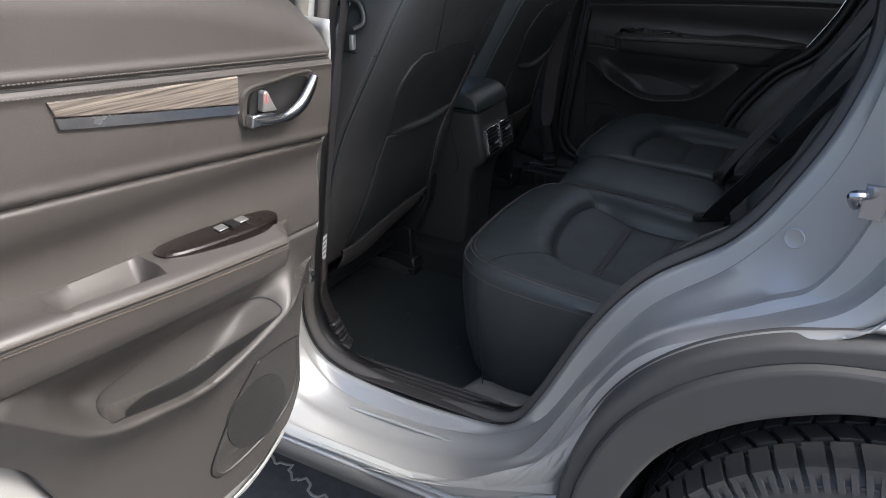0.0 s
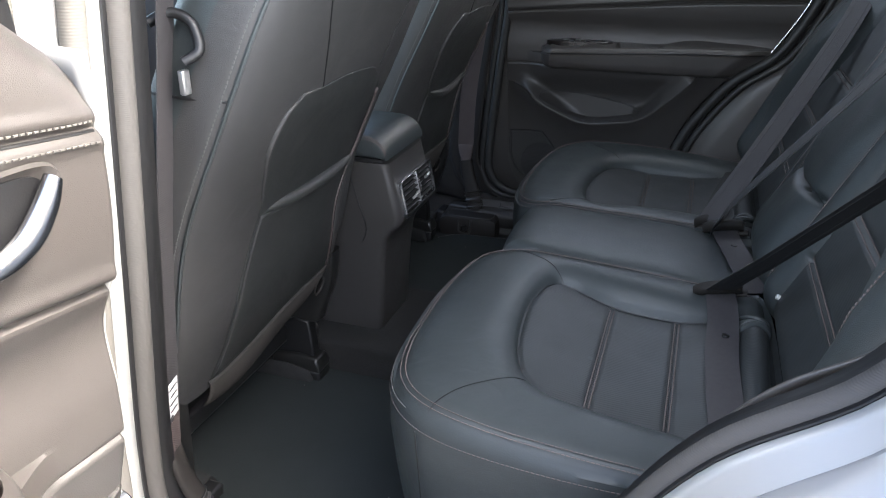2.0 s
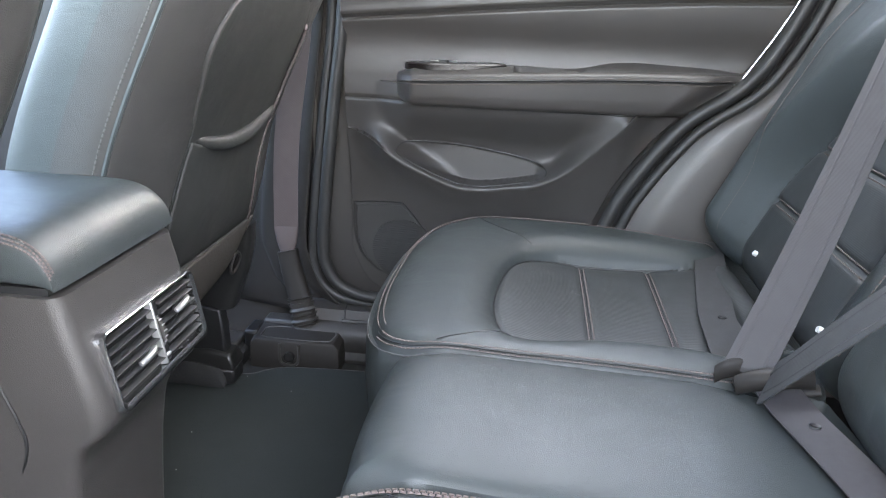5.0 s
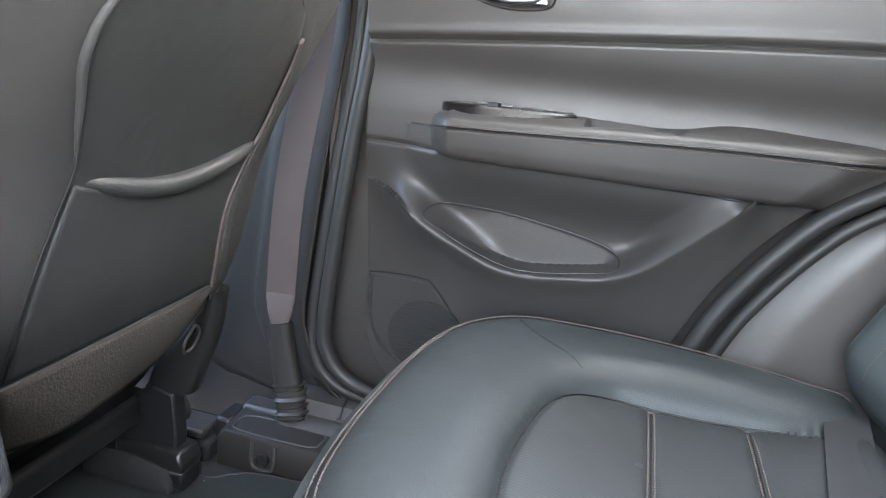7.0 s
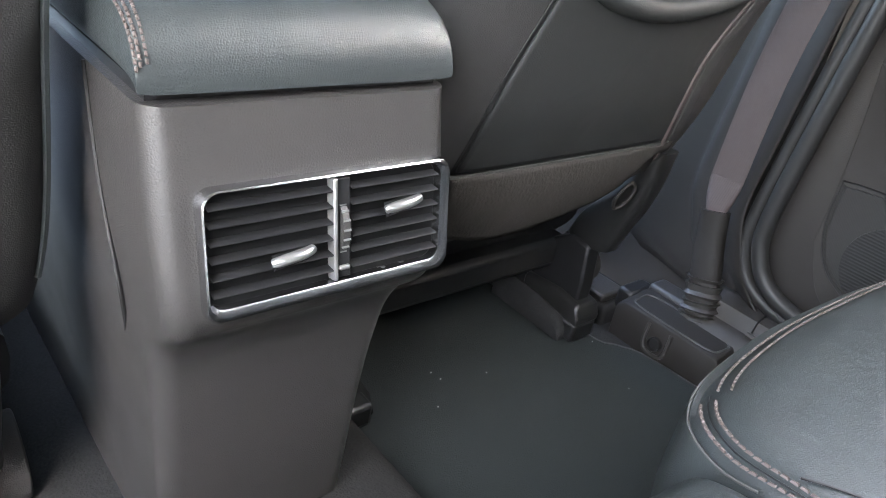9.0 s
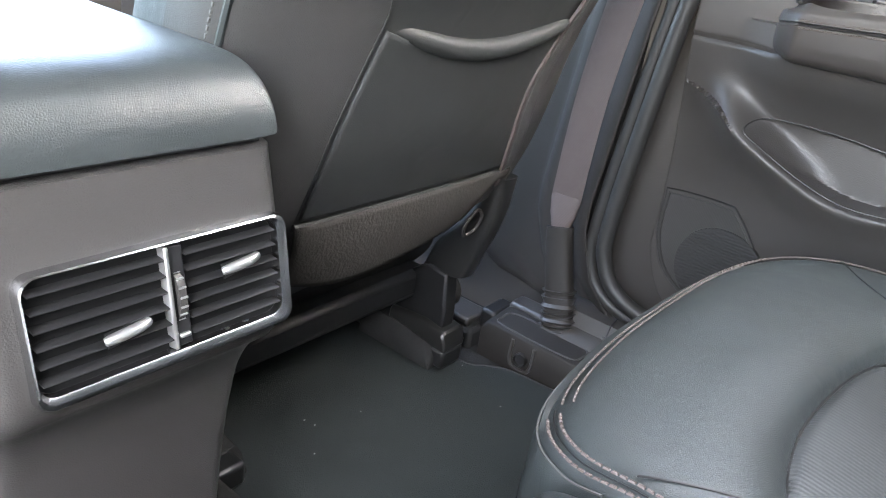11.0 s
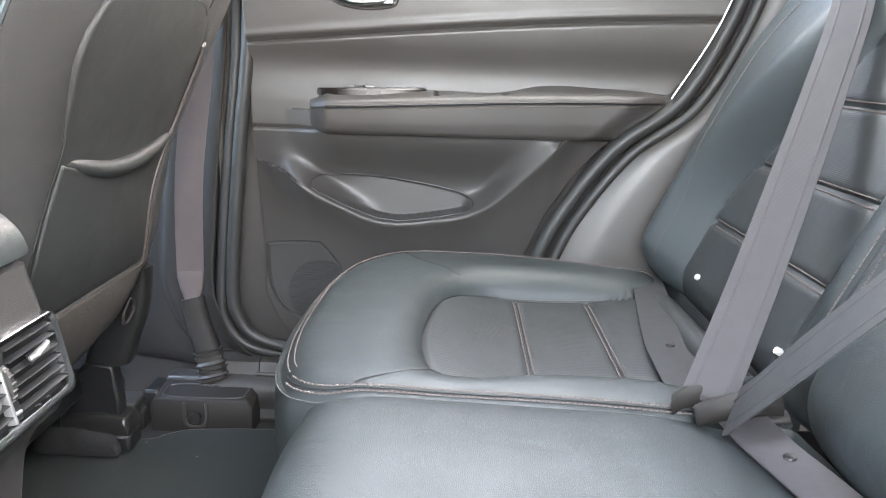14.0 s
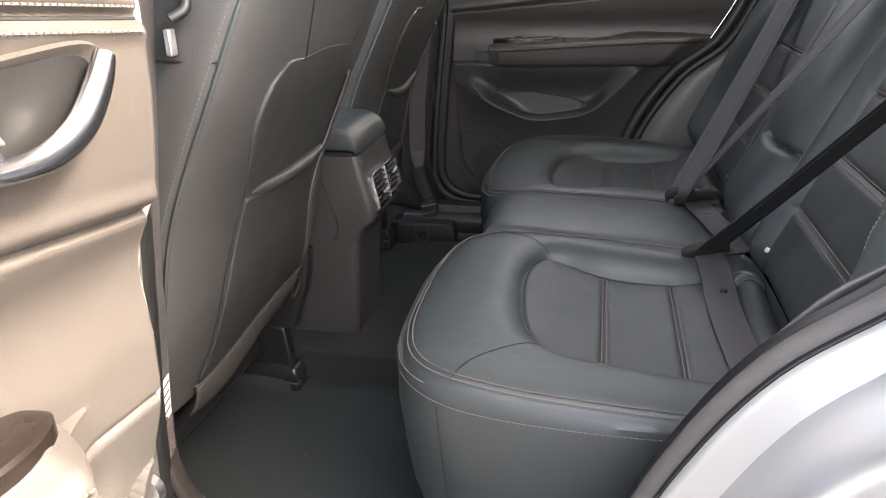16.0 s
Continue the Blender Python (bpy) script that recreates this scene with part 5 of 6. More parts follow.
        part("window_post", ribbon(post, P(1, 0, 0) - P(0, 0, 0), 0.045, 0.03), DARK, dr, "black window frame post", bevel=0.004)
        part("front_post", ribbon([P(s, d, z) for s, d, z in ((0.012, -0.03, 1.20), (0.016, -0.04, 1.40), (0.03, -0.06, 1.62))], P(1, 0, 0) - P(0, 0, 0), 0.03, 0.03), DARK, dr, "black window frame", bevel=0.004)
        latch = disc(P(-0.016, -0.04, 0.80), P(0, 0, 0) - P(1, 0, 0), 0.016, 0.006, 16)
        part("door_bolt", latch, CHROME, dr, "steel hinge bolt")
    else:
        part("window_pane", grid(lambda u, v: P(0.02 + 0.72 * u, -0.02 - 0.16 * v, 1.23 + 0.36 * v), 4, 4), GLASS, dr, "tinted side window").visible_shadow = False
    return dr


far_m = Matrix(((1, 0, 0, -0.21), (0, -1, 0, 0.75), (0, 0, 1, 0), (0, 0, 0, 1)))
phi = radians(96.5)
near_m = Matrix(((math.cos(phi), math.sin(phi), 0, -0.09), (-math.sin(phi), math.cos(phi), 0, -0.985), (0, 0, 1, 0), (0, 0, 0, 1)))
far_door = rear_door(far_m, False)
near_door = rear_door(near_m, True)


# ---- far side of the cabin ----
def far_seal(pts, r, y):
    return tube([Vector((q.x, y + 0.0 * q.z, q.z)) for q in spline([(a, 0, b) for a, b in pts], 80)], r, 10)


PILLAR = [(-0.200, 1.30), (-0.212, 1.05), (-0.232, 0.88), (-0.254, 0.64), (-0.246, 0.565), (-0.205, 0.522), (-0.12, 0.508), (0.05, 0.505)]
frame_far = thing("far_door_frame", "black door opening trim with rubber seals", "door frame", kind="structure")
part("door_seal", far_seal(PILLAR, 0.012, 0.742), RUBBER, frame_far, "black rubber door seal")
part("pillar_seal", far_seal([(a - 0.024, b - 0.018) for a, b in PILLAR], 0.010, 0.752), RUBBER, frame_far, "black rubber seal lip")
REAR = [(0.215, 0.56), (0.262, 0.69), (0.303, 0.785), (0.384, 0.898), (0.483, 0.978), (0.546, 1.094), (0.585, 1.22), (0.60, 1.32)]
part("rear_seal", far_seal([(a + 0.012, b - 0.006) for a, b in REAR], 0.013, 0.712), RUBBER, frame_far, "black rubber door seal")
part("rear_lip", far_seal([(a + 0.036, b - 0.016) for a, b in REAR], 0.009, 0.705), RUBBER, frame_far, "black rubber seal lip")
part("bright_edge", far_seal([(a - 0.004, b) for a, b in REAR[4:]], 0.003, 0.700), CHROME, frame_far, "thin bright strip")


def pillar_face(u, v):
    z = 0.455 + 0.90 * v
    xe = lerp_table([(0.455, -0.16), (0.49, -0.225), (0.53, -0.262), (0.60, -0.288), (0.64, -0.290), (0.88, -0.268), (1.05, -0.248), (1.36, -0.23)], z)
    x = xe - 0.30 * u
    y = 0.745 + 0.020 * sstep(0.0, 0.15, u) + 0.012 * sstep(0.30, 0.36, u) + 0.03 * sstep(0.5, 1.0, u)
    return Vector((x, y, z))


part("pillar_trim", grid(pillar_face, 60, 60), PILLAR_TRIM, frame_far, "black plastic pillar trim", solid=0.003)
part("sill_cover", grid(lambda u, v: Vector((-0.30 + 0.60 * u, lerp_table([(0, 0.690), (0.5, 0.705), (0.75, 0.725), (1, 0.76)], v), lerp_table([(0, 0.385), (0.5, 0.455), (0.75, 0.485), (1, 0.492)], v))), 20, 16), HARD, frame_far, "black plastic sill trim", solid=0.003)
part("sill_joint", tube([(-0.205, 0.706, 0.457), (-0.207, 0.725, 0.486), (-0.207, 0.75, 0.492)], 0.0015, 6), DARK, frame_far)

for sgn in (1, -1):
    rear_pts = spline([(a + 0.03, 0, b - 0.014) for a, b in REAR], 60)

    def quarter_trim(u, v):
        a = rear_pts[round(v * 60)]
        x = a.x + (0.86 - a.x) * u
        return Vector((x, sgn * (0.716 - 0.02 * sstep(0, 0.12, u) - 0.02 * u), a.z + 0.0 * u))
    qt = tagged(part("quarter_trim", grid(quarter_trim, 30, 60), SOFT, solid=0.004), "grey-black moulded trim beside the rear seat", "wall", kind="structure")

# plastic cover under the far belt, with its hook
cover = thing("rail_end_box", "black plastic floor box with a hook eye", "floor cover")
sec = lambda y, lo, hi, r: [Vector((x, y, z)) for x, z in ((-0.372, lo), (-0.215, lo), (-0.200 - r, lo + 0.012), (-0.200, lo + 0.026), (-0.200, hi - 0.012), (-0.210, hi), (-0.366, hi), (-0.378, hi - 0.010), (-0.378, lo + 0.012))]
part("cover_body", loft([sec(0.644, 0.374, 0.440, 0.0), sec(0.647, 0.370, 0.446, 0.0), sec(0.69, 0.370, 0.452, 0.0), sec(0.74, 0.370, 0.455, 0.0)]), PILLAR_TRIM, cover, bevel=0.004)
tray = spline([(-0.352, 0.655, 0), (-0.29, 0.652, 0), (-0.228, 0.655, 0), (-0.216, 0.668, 0), (-0.222, 0.690, 0), (-0.29, 0.695, 0), (-0.35, 0.690, 0), (-0.358, 0.67, 0)], 48, True)
part("cover_lip", tube([Vector((q.x, q.y, 0.4455 + (q.y - 0.647) * 0.14)) for q in tray], 0.0018, 8, True), HARD, cover, "raised lip round a tray")
part("tray_floor", loft([[Vector((q.x, q.y, 0.440 + (q.y - 0.647) * 0.14 + h)) for q in tray] for h in (0.0, 0.0040)]), HARD, cover)
part("hook_eye", disc((-0.298, 0.6425, 0.414), (0, -1, 0.1), 0.011, 0.006, 20, dish=0.004), DARK, cover, "round hook eye")
part("hook_frame", tube(spline([(-0.317, 0.643, 0.440), (-0.317, 0.641, 0.410), (-0.309, 0.640, 0.398), (-0.287, 0.640, 0.398), (-0.279, 0.641, 0.410), (-0.279, 0.643, 0.440)], 24), 0.0032, 6), HARD, cover)
part("front_step", box(-0.500, -0.392, 0.640, 0.73, 0.362, 0.418), CARPET, cover, "black carpeted block", bevel=0.008)
part("step_cap", box(-0.486, -0.404, 0.645, 0.70, 0.418, 0.432), HARD, cover, "small plastic cap", bevel=0.004)
part("rear_block", box(-0.40, -0.372, 0.67, 0.73, 0.386, 0.448), DARK, cover, "black plastic block", bevel=0.006)
part("back_ledge", box(-0.372, -0.215, 0.705, 0.745, 0.440, 0.460), HARD, cover, "dark ledge behind the tray", bevel=0.006)

# ---- front seat belts on the pillars ----
def pillar_belt(sgn):
    far = sgn > 0
    belt = thing("front_seat_belt", ("grey-brown front seat belt with a ribbed boot" if far else "dark front seat belt with a white label and ribbed boot"), "seat belt", "front belts")
    if far:
        top = [(-0.262, 0.715, 1.30), (-0.285, 0.722, 1.05), (-0.318, 0.728, 0.82), (-0.325, 0.728, 0.64)]
        low = [(-0.322, 0.724, 0.604), (-0.313, 0.722, 0.56), (-0.297, 0.716, 0.51), (-0.285, 0.708, 0.465), (-0.282, 0.702, 0.440)]
        acr, mat, w = (1, 0.1, 0), WEB_BROWN, 0.047
    else:
        top = [(-0.233, -0.655, 1.30), (-0.252, -0.668, 1.12), (-0.275, -0.688, 0.90), (-0.290, -0.703, 0.69), (-0.292, -0.706, 0.66)]
        low = [(-0.291, -0.714, 0.625), (-0.282, -0.712, 0.58), (-0.262, -0.706, 0.53), (-0.243, -0.70, 0.487)]
        acr, mat, w = (-0.26, 0.97, 0), WEB, 0.045
    part("webbing", ribbon(spline(top, 30), acr, w), mat, belt)
    lo = spline(low, 40)
    wv = Vector(acr).normalized()

    def collar(f, k):
        """A rounded oblong section of the boot, k times as wide."""
        q = lo[min(40, round(f * 40))]
        t = (lo[-1] - lo[0]).normalized()
        w = (wv - t * wv.dot(t)).normalized()
        nn = t.cross(w)
        hw, hd = (0.020 + 0.004 * f, 0.015) if far else (0.017, 0.008)
        return [q + w * hw * k * math.copysign(abs(math.cos(a)) ** 0.75, math.cos(a)) + nn * hd * k * math.copysign(abs(math.sin(a)) ** 0.75, math.sin(a)) for a in (2 * math.pi * i / 28 for i in range(28))]
    part("boot", loft([collar(f, 1.0) for f in np.linspace(0, 1, 21)]), PILLAR_TRIM, belt, "black plastic belt boot", smooth=True)
    for k in range(7):
        f = (0.50 if far else 0.58) + 0.062 * k
        part("boot_rib", loft([collar(f - 0.012, 1.0), collar(f, 1.0)[:1] and [p + (p - lo[round(f * 40)]) * 0.21 for p in collar(f, 1.0)], collar(f + 0.026, 1.0)]), HARD, belt)
    part("boot_foot", loft([collar(0.95, 1.05), [p + (p - lo[40]) * 0.45 + Vector((0.004, 0, -0.012)) for p in collar(1.0, 1.1)]]), HARD, belt)
    c = Vector(top[-1]).lerp(Vector(low[0]), 0.5)
    fold = bmesh.new()
    ends = [Vector(top[-1]) + Vector((0, 0, 0.012)), Vector(top[-1]) + Vector((0, 0, 0.004)), c, c.lerp(Vector(low[0]), 0.5), Vector(low[0]) - Vector((0, 0, 0.004)), Vector(low[0]) - Vector((0, 0, 0.014))]
    nf = wv.cross(Vector((0, 0, 1)))
    loft([[q + wv * w * 0.5 * k * math.copysign(abs(math.cos(a)) ** 0.5, math.cos(a)) + nf * h * math.sin(a) for a in (2 * math.pi * i / 18 for i in range(18))] for q, k, h in zip(ends, (1.0, 1.0, 0.86, 0.74, 0.58, 0.46), (0.001, 0.004, 0.006, 0.0075, 0.0075, 0.005))], fold)
    part("webbing_fold", fold, WEB_BROWN, belt, "folded belt end")
    if not far:
        nb = Vector((0.97, 0.26, 0)).normalized()
        lb = part("label", ribbon([Vector((-0.2885, -0.7005, 0.725)) + nb * 0.002, Vector((-0.2915, -0.7045, 0.672)) + nb * 0.002], acr, 0.032, 0.001), WHITE, belt, "white sewn label with grey lines of print")
        for k in range(4):
            q = Vector((-0.2887 - 0.0006 * k, -0.7008 - 0.0008 * k, 0.718 - 0.011 * k)) + nb * 0.0032
            part("print_line", ribbon([q, q + Vector((0, 0, -0.0016))], acr, 0.024 - 0.004 * (k % 2), 0.0006), THREAD_GREY, lb)
        ring = spline([(-0.262, -0.672, 1.178), (-0.245, -0.655, 1.188), (-0.222, -0.650, 1.178), (-0.212, -0.655, 1.150), (-0.225, -0.668, 1.138)], 30)
        part("belt_guide", tube(ring, 0.006, 10), DARK, belt, "black plastic belt guide")
        part("tongue", box(-0.236, -0.228, -0.668, -0.655, 1.100, 1.128), SILVER, belt, "bright belt tongue", bevel=0.002)
    return belt


pillar_belt(1)
pillar_belt(-1)

# ---- rear seat belts ----
def rear_belt(label, shoulder, lap, buckle, axis, lap_mat, size=1.0, web=WEB):
    b = thing("rear_seat_belt", label, "seat belt", "rear belts")
    sh = spline(shoulder, 40)
    across = []
    for k in range(41):
        across.append(Vector(axis[0]).lerp(Vector(axis[1]), k / 40))
    sb = part("shoulder_strap", ribbon(sh, across, 0.047), web, b, "grey shoulder strap")
    for k in (-0.30, 0.30):
        part("weave_line", ribbon([q + Vector(w).normalized() * 0.047 * k for q, w in zip(sh, across)], across, 0.003, 0.0022), web, sb)
    part("lap_strap", ribbon(spline(lap, 40), (1, 0.08, 0.06), 0.047), lap_mat, b, "dark lap strap")
    c, t, w = Vector(buckle[0]), Vector(buckle[1]).normalized() * size, Vector(buckle[2]).normalized() * size
    nn = t.cross(w).normalized()
    # tongue: a curved grip bar with a wire frame
    bar = [c - w * 0.038 + nn * 0.002, c - w * 0.02 + nn * 0.009 + t * 0.004, c + nn * 0.011 + t * 0.006, c + w * 0.02 + nn * 0.009 + t * 0.004, c + w * 0.038 + nn * 0.002]
    bp = spline(bar, 24)
    tg = part("tongue", loft([[q + t * 0.0105 * (0.35 + 0.65 * math.sin(math.pi * (0.04 + 0.92 * k / 24)) ** 0.6) * math.cos(a) + nn * (0.0115 * math.sin(a) + 0.0015 * math.cos(2 * a)) for a in (2 * math.pi * i / 16 for i in range(16))] for k, q in enumerate(bp)]), PILLAR_TRIM, b, "black plastic belt tongue with a worn bright edge")
    fr = [c - w * 0.037, c - w * 0.036 - t * 0.012, c - w * 0.020 - t * 0.015, c + w * 0.020 - t * 0.015, c + w * 0.036 - t * 0.011, c + w * 0.037]
    part("tongue_frame", tube(spline(fr, 30), 0.0022, 8), PILLAR_TRIM, tg)
    end = c + w * 0.036 - nn * 0.020 - t * 0.010
    part("buckle", loft([[end + w * x + t * (0.008 * math.cos(a)) + nn * (0.005 * math.sin(a)) for a in (2 * math.pi * i / 16 for i in range(16))] for x in (-0.016, -0.013, 0.004, 0.008)]), PILLAR_TRIM, b, "black belt buckle")
    mid = Vector(lap[1]).lerp(Vector(lap[2]), 0.4)
    part("belt_button", disc(mid + Vector((0.004, 0, 0.0005)), (0, 0, 1), 0.0055, 0.0024, 18, dish=0.0005), DARK, b)
    return b


rear_belt("grey rear seat belt fastened across the black outer seat", [(0.80, 0.69, 1.60), (0.705, 0.585, 1.36), (0.640, 0.490, 1.19), (0.598, 0.412, 1.10), (0.540, 0.329, 1.0), (0.446, 0.200, 0.85), (0.386, 0.124, 0.755), (0.376, 0.116, 0.730)],
          [(0.455, 0.665, 0.700), (0.404, 0.366, 0.7005), (0.393, 0.265, 0.703), (0.380, 0.145, 0.716)],
          ((0.372, 0.128, 0.724), (-0.35, -0.9, -0.2), (0.86, 0.05, 0.16)), ((0.55, -0.75, 0), (0.8, -0.4, 0)), WEB_SHADED, 0.62)
rear_belt("dark grey centre seat belt fastened low across the seat", [(0.748, -0.261, 1.4), (0.627, -0.16, 1.19), (0.517, -0.068, 1.0), (0.43, 0.005, 0.85), (0.392, 0.050, 0.77), (0.388, 0.085, 0.735)],
          [(0.404, 0.112, 0.722), (0.414, 0.065, 0.7165), (0.427, 0.008, 0.7155), (0.444, -0.068, 0.713), (0.458, -0.125, 0.704)],
          ((0.402, 0.104, 0.727), (-0.10, -0.95, -0.15), (0.95, -0.12, 0.25)), ((-0.03, 0.95, 0.29), (0.35, 0.85, 0.15)), WEB_FOLD, 1.0, WEB_SHADED)
rear_belt("black rear seat belt fastened beside the door", [(0.721, -0.717, 1.36), (0.631, -0.58, 1.19), (0.531, -0.427, 1.0), (0.452, -0.306, 0.85), (0.410, -0.225, 0.765), (0.396, -0.188, 0.730)],
          [(0.398, -0.180, 0.721), (0.404, -0.250, 0.707), (0.403, -0.36, 0.7005), (0.412, -0.545, 0.7005), (0.432, -0.64, 0.700)],
          ((0.393, -0.176, 0.724), (0.0, -0.95, -0.25), (0.96, 0.02, 0.26)), ((0.6, 0.55, -0.15), (0.8, 0.5, -0.2)), WEB_FOLD, 1.0, WEB_SHADED)
# padded roll in the joint behind each outer cushion, and the crumpled sleeve at its inner end
for sgn in (-1, 1):
    roll = spline([(0.462, sgn * 0.225, 0.676), (0.453, sgn * 0.245, 0.683), (0.449, sgn * 0.32, 0.685), (0.446, sgn * 0.45, 0.684), (0.447, sgn * 0.53, 0.680), (0.455, sgn * 0.555, 0.674)], 60)
    part("rear_roll", tube(roll, lambda f: 0.023 - 0.004 * abs(2 * f - 1) ** 6, 20), PERF, bench, "ribbed leather roll behind the cushion")
    sl = bmesh.new()
    for k in range(4):
        y0 = sgn * (0.222 + 0.0085 * k)
        lean = 0.006 * math.sin(k * 2.1 + sgn)
        tube([Vector((0.452 + 0.0235 * math.cos(a), y0 + lean * math.cos(a + k) + 0.0025 * math.sin(3 * a + k), 0.684 + 0.0235 * math.sin(a))) for a in (2 * math.pi * i / 28 for i in range(28))], lambda f, k=k: 0.0042 + 0.0010 * math.sin(f * 14 + k), 8, bm=sl)
    tagged(part("buckle_sleeve", sl, LEATHER), "wrinkled black sleeve at the seat joint", "belt sleeve", "sleeves")

# ---- floor mats and side carpet ----
def floor_mat(sgn):
    pts = [(-0.02, -0.685), (-0.20, -0.690), (-0.34, -0.680), (-0.56, -0.655), (-0.60, -0.60), (-0.60, -0.30), (-0.56, -0.225), (-0.44, -0.205), (-0.395, -0.190), (-0.375, -0.172), (-0.35, -0.160), (-0.20, -0.158), (-0.03, -0.160), (0.03, -0.17), (0.06, -0.30), (0.06, -0.55), (0.03, -0.66)]
    if sgn < 0:
        # the mat is cut round the rail box on the far side
        pts[:5] = [(-0.02, -0.650), (-0.20, -0.640), (-0.30, -0.630), (-0.335, -0.612), (-0.375, -0.590), (-0.54, -0.588), (-0.585, -0.56)]
    ol = spline([(a, sgn * b, 0) for a, b in pts], 120, True)
    c = Vector((-0.26, sgn * -0.42, 0))
    ring = lambda k, z: [Vector((c.x + (q.x - c.x) * k, c.y + (q.y - c.y) * k, z)) for q in ol]
    mt = tagged(part("floor_mat", loft([ring(1, 0.387), ring(1.003, 0.392), ring(0.992, 0.397), ring(0.5, 0.398), ring(0.05, 0.398)]), MAT), "black felt floor mat on the car floor", "floor mat", "floor mats")
    part("mat_binding", tube(ring(0.997, 0.394), 0.004, 6, True), RUBBER, mt, "bound mat edge")
    random.seed(7 + sgn)
    specks = bmesh.new()
    for k in range(9):
        x, y = -0.05 - 0.45 * random.random(), sgn * (-0.2 - 0.45 * random.random())
        h = 0.0003 + 0.0004 * random.random()
        box(x - h, x + h, y - h * 1.5, y + h * 1.5, 0.3978, 0.3988, specks)
    tagged(part("lint", specks, SILVER, mt, "pale specks of lint"), kind="stuff")
    return mt


floor_mat(1)
floor_mat(-1)
HUMP = [(-0.180, 0.386), (-0.166, 0.392), (-0.152, 0.430), (-0.140, 0.456), (-0.08, 0.464), (0.0, 0.466), (0.08, 0.464), (0.140, 0.456), (0.152, 0.430), (0.166, 0.392), (0.180, 0.386)]
hp = spline([(0, a, b) for a, b in HUMP], 50)
hump = tagged(part("floor_tunnel", grid(lambda u, v: Vector((-0.95 + 1.02 * u, hp[round(v * 50)].y, hp[round(v * 50)].z)), 40, 50), TUNNEL_CARPET), "black carpet over the floor tunnel", "floor", kind="structure")
for sgn in (-1, 1):
    kick = tagged(part("kick_carpet", grid(lambda u, v: Vector((0.03 + 0.22 * u + 0.02 * v, sgn * (0.70 - 0.16 * v), 0.455 - 0.03 * v + 0.02 * u)), 16, 16), CARPET_GREY, solid=0.004), "grey carpeted corner beside the rear seat", "carpet", kind="structure")
part("bench_base", box(0.05, 0.50, -0.62, 0.62, 0.386, 0.47), CARPET, bench, "black carpeted base")

# ---- closing shell of the cabin ----
def shell(name, b, mat, label, cat):
    return tagged(part(name, b, mat), label, cat, kind="structure")


shell("wall_far", box(-1.70, 1.60, 0.815, 0.86, 0.30, 1.22), HARD, "black inner side wall", "wall")
# unseen rear side walls, closed up to the roof to block window light
shell("wall_far_rear", box(0.80, 1.60, 0.76, 0.81, 0.30, 1.64), HARD, "unseen black rear side wall that shuts out window light", "wall")
shell("wall_near_rear", box(0.72, 1.60, -0.82, -0.76, 0.80, 1.64), HARD, "unseen black rear side wall that shuts out window light", "wall")
shell("roof", box(-1.0, 1.55, -0.76, 0.76, 1.64, 1.68), ROOFCLOTH, "grey cloth headliner under the roof", "ceiling")
# unseen rear wall, raised to dim the light from behind the seats
shell("wall_rear", box(1.55, 1.60, -0.82, 0.82, 0.30, 1.45), HARD, "unseen dark rear wall that cuts the light from behind", "wall")
shell("wall_front", box(-1.75, -1.70, -0.85, 0.85, 0.30, 1.0), DARK, "dark front end of the cabin", "wall")
shell("wall_near_front", box(-1.70, -0.34, -0.90, -0.82, 0.28, 1.15), PAINT, "silver-blue front door side", "wall")
shell("pillar_near", box(-0.40, -0.325, -0.80, -0.72, 0.46, 1.62), DARK, "black centre pillar", "pillar")
shell("pillar_far", box(-0.40, -0.285, 0.79, 0.84, 0.46, 1.64), DARK, "black centre pillar", "pillar")
shell("shelf_rear", box(0.78, 1.55, -0.74, 0.74, 1.05, 1.09), DARK, "dark luggage cover", "shelf")

# ---- wheel ----
car_wheel = new("rear_wheel")
car_wheel.parent = body
tagged(car_wheel, "black rear tyre with deep tread")
WX, WZ, WY = 0.795, GROUND_Z + 0.3685, -0.945
prof = [(0.0, 0.235), (-0.006, 0.29), (0.002, 0.330), (0.018, 0.350), (0.05, 0.357), (0.112, 0.359), (0.175, 0.357), (0.207, 0.350), (0.222, 0.330), (0.23, 0.29), (0.224, 0.235)]
pr = spline([(0, a, b) for a, b in prof], 50)


def wheel_point(a, y, r):
    return Vector((WX + r * math.cos(a), WY + y, WZ + r * math.sin(a)))


tyre = part("tyre", grid(lambda u, v: wheel_point(2 * math.pi * u, pr[round(v * 50)].y, pr[round(v * 50)].z), 140, 50, True), TYRE, car_wheel)


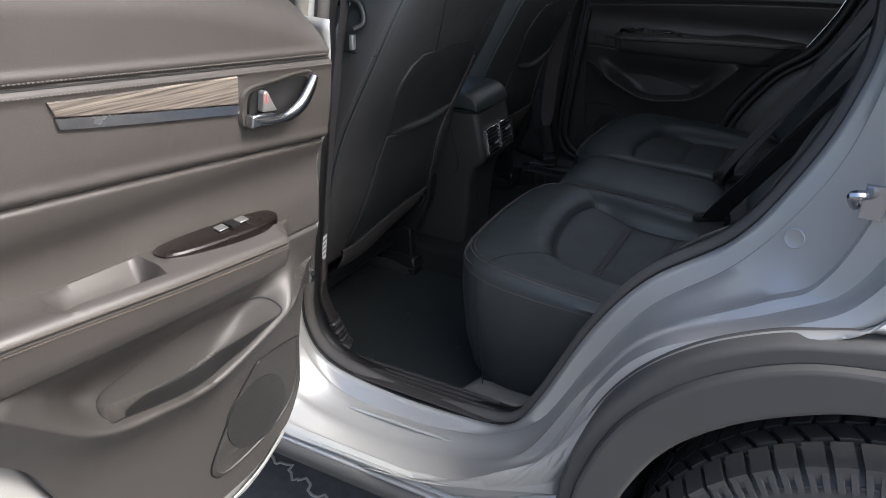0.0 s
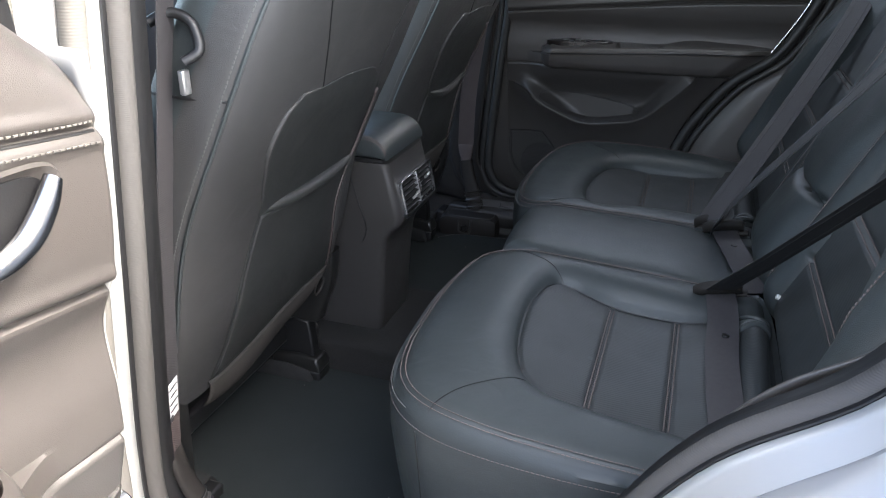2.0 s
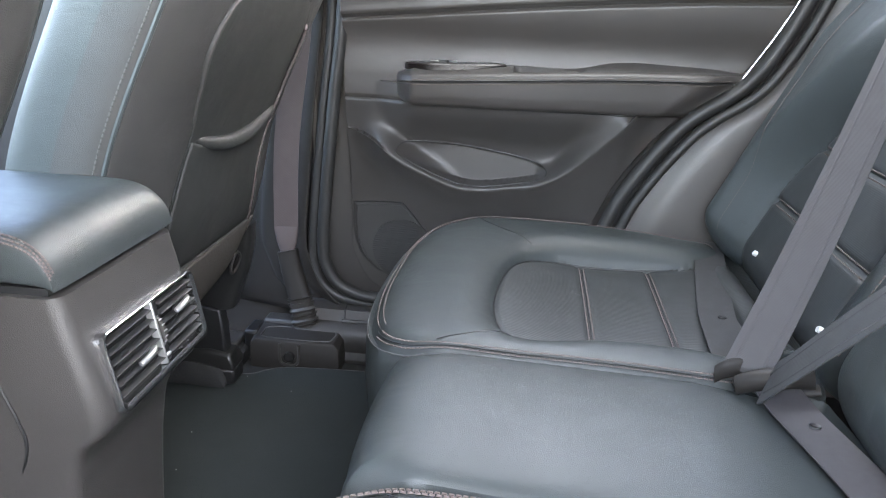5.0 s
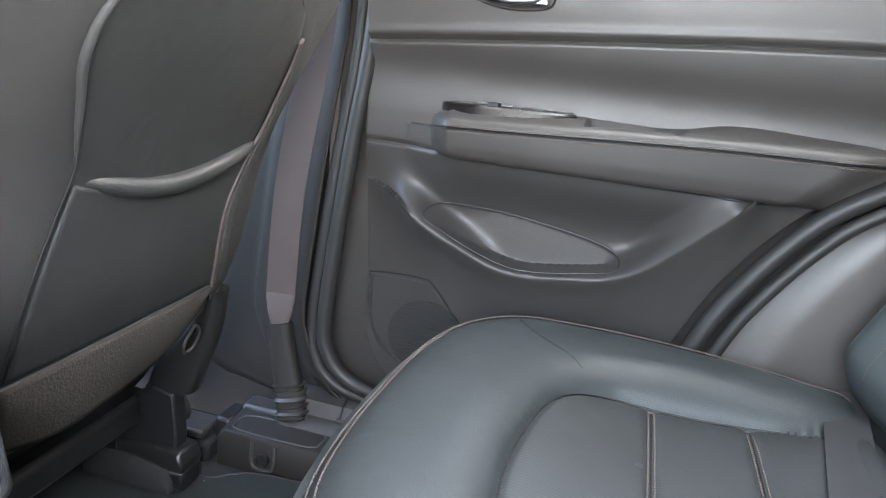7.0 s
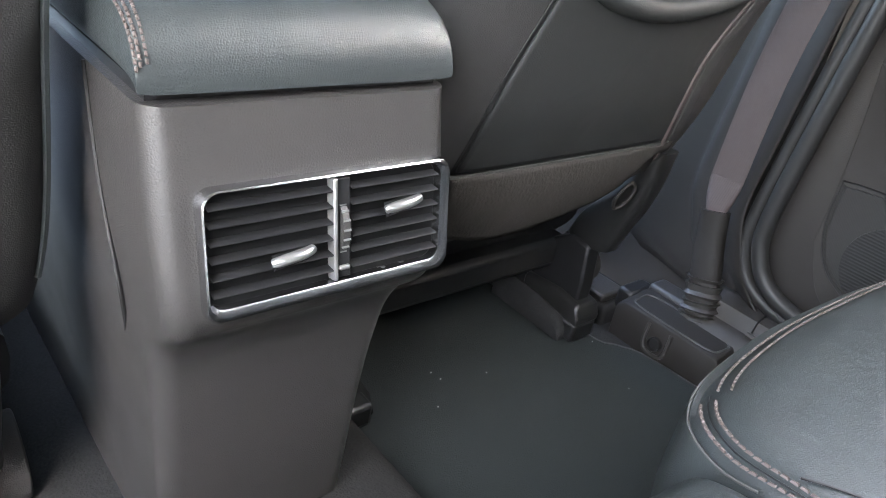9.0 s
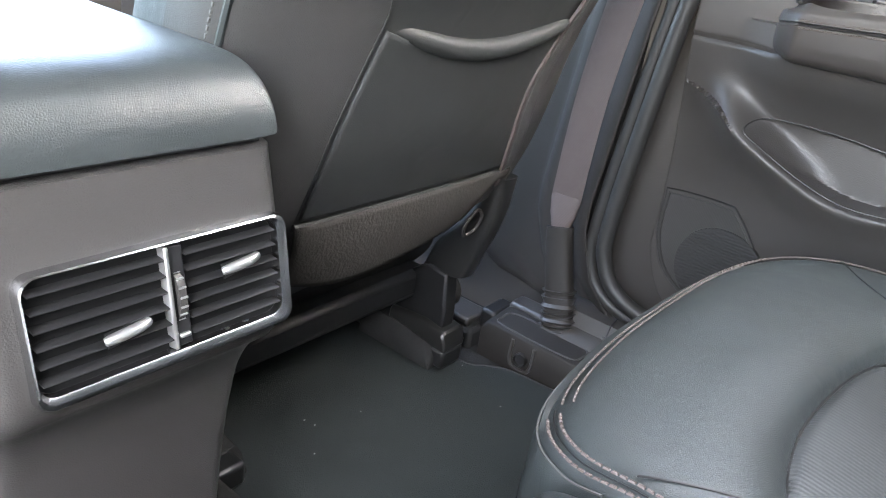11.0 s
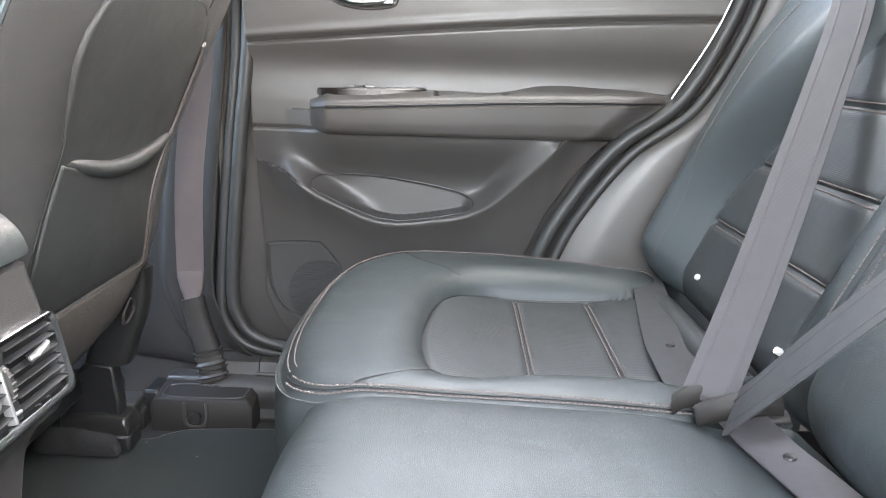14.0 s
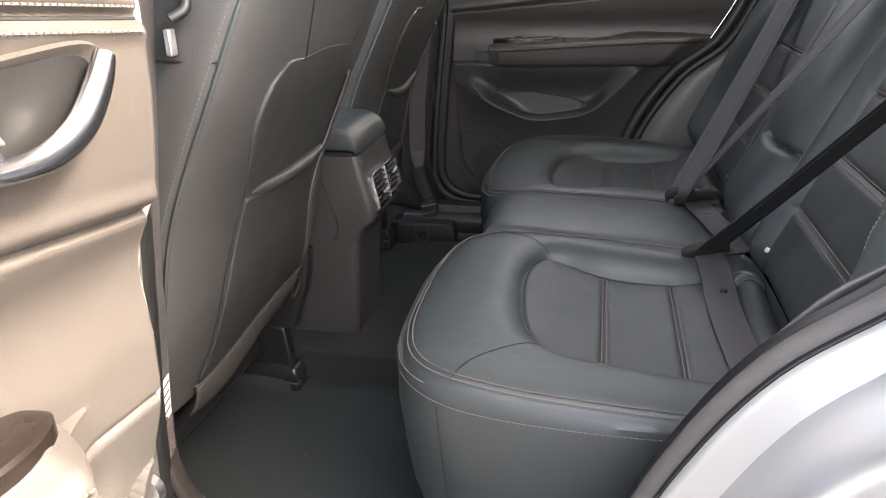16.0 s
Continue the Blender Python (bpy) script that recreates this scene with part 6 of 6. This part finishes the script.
def tread_block(y0, y1, a0, a1, skew, r0, r1, drop0=0.0, drop1=0.0):
    bm = bmesh.new()
    lo, hi = [], []
    for y, dr in ((y0, drop0), (y1, drop1)):
        for a in (a0, a1):
            lo.append(bm.verts.new(wheel_point(a + skew * (y - 0.11), y, r0 - dr)))
            hi.append(bm.verts.new(wheel_point(a + skew * (y - 0.11), y, r1 - dr)))
    for q in ((0, 1, 3, 2),):
        bm.faces.new([lo[i] for i in q])
        bm.faces.new([hi[i] for i in q[::-1]])
    for i, j in ((0, 1), (1, 3), (3, 2), (2, 0)):
        bm.faces.new((lo[i], lo[j], hi[j], hi[i]))
    return bm


STEP_A = 2 * math.pi / 66
for row, (y0, y1, skew, d0, d1, off) in enumerate(((0.002, 0.042, 0.4, 0.012, 0.001, 0.0), (0.049, 0.082, 1.6, 0.0, 0.0, 0.4), (0.088, 0.130, -0.6, 0.0, 0.0, 0.1), (0.136, 0.172, 1.6, 0.0, 0.0, 0.6))):
    for k in range(66):
        a = STEP_A * (k + off)
        if math.sin(a) > -0.05:
            part("tread_block", tread_block(y0, y1, a, a + STEP_A * 0.78, skew, 0.350, 0.3685, d0, d1), TYRE, car_wheel, smooth=False)
part("rim", grid(lambda u, v: wheel_point(2 * math.pi * u, 0.012 + 0.05 * v, 0.236 - 0.02 * v), 60, 6, True), RIM, car_wheel, "grey alloy rim")
part("rim_face", loft([[wheel_point(2 * math.pi * i / 40, y, r) for i in range(40)] for r, y in ((0.225, 0.02), (0.20, 0.05), (0.06, 0.03), (0.02, 0.03))]), RIM, car_wheel)
# sidewall rim lines
for rr_ in (0.328, 0.262):
    part("sidewall_ring", tube([wheel_point(2 * math.pi * i / 90, 0.001 if rr_ > 0.3 else -0.004, rr_) for i in range(90)], 0.003, 6, True), TYRE, car_wheel)

# moulded ribs on the shoulder
shoulder = bmesh.new()
for k in range(132):
    a = STEP_A * 0.5 * k
    if math.sin(a) > -0.05:
        vs = [shoulder.verts.new(wheel_point(a + da, y, r)) for y, r in ((-0.0035, 0.322), (0.006, 0.3475)) for da in (0.006, 0.034)]
        ws = [shoulder.verts.new(wheel_point(a + da, y, r)) for y, r in ((-0.0065, 0.324), (0.003, 0.351)) for da in (0.009, 0.031)]
        for f in ((0, 1, 3, 2),):
            shoulder.faces.new([ws[i] for i in f])
        for i, j in ((0, 1), (1, 3), (3, 2), (2, 0)):
            shoulder.faces.new((vs[i], vs[j], ws[j], ws[i]))
tagged(part("shoulder_ribs", shoulder, TYRE, tyre, smooth=False), kind="stuff")
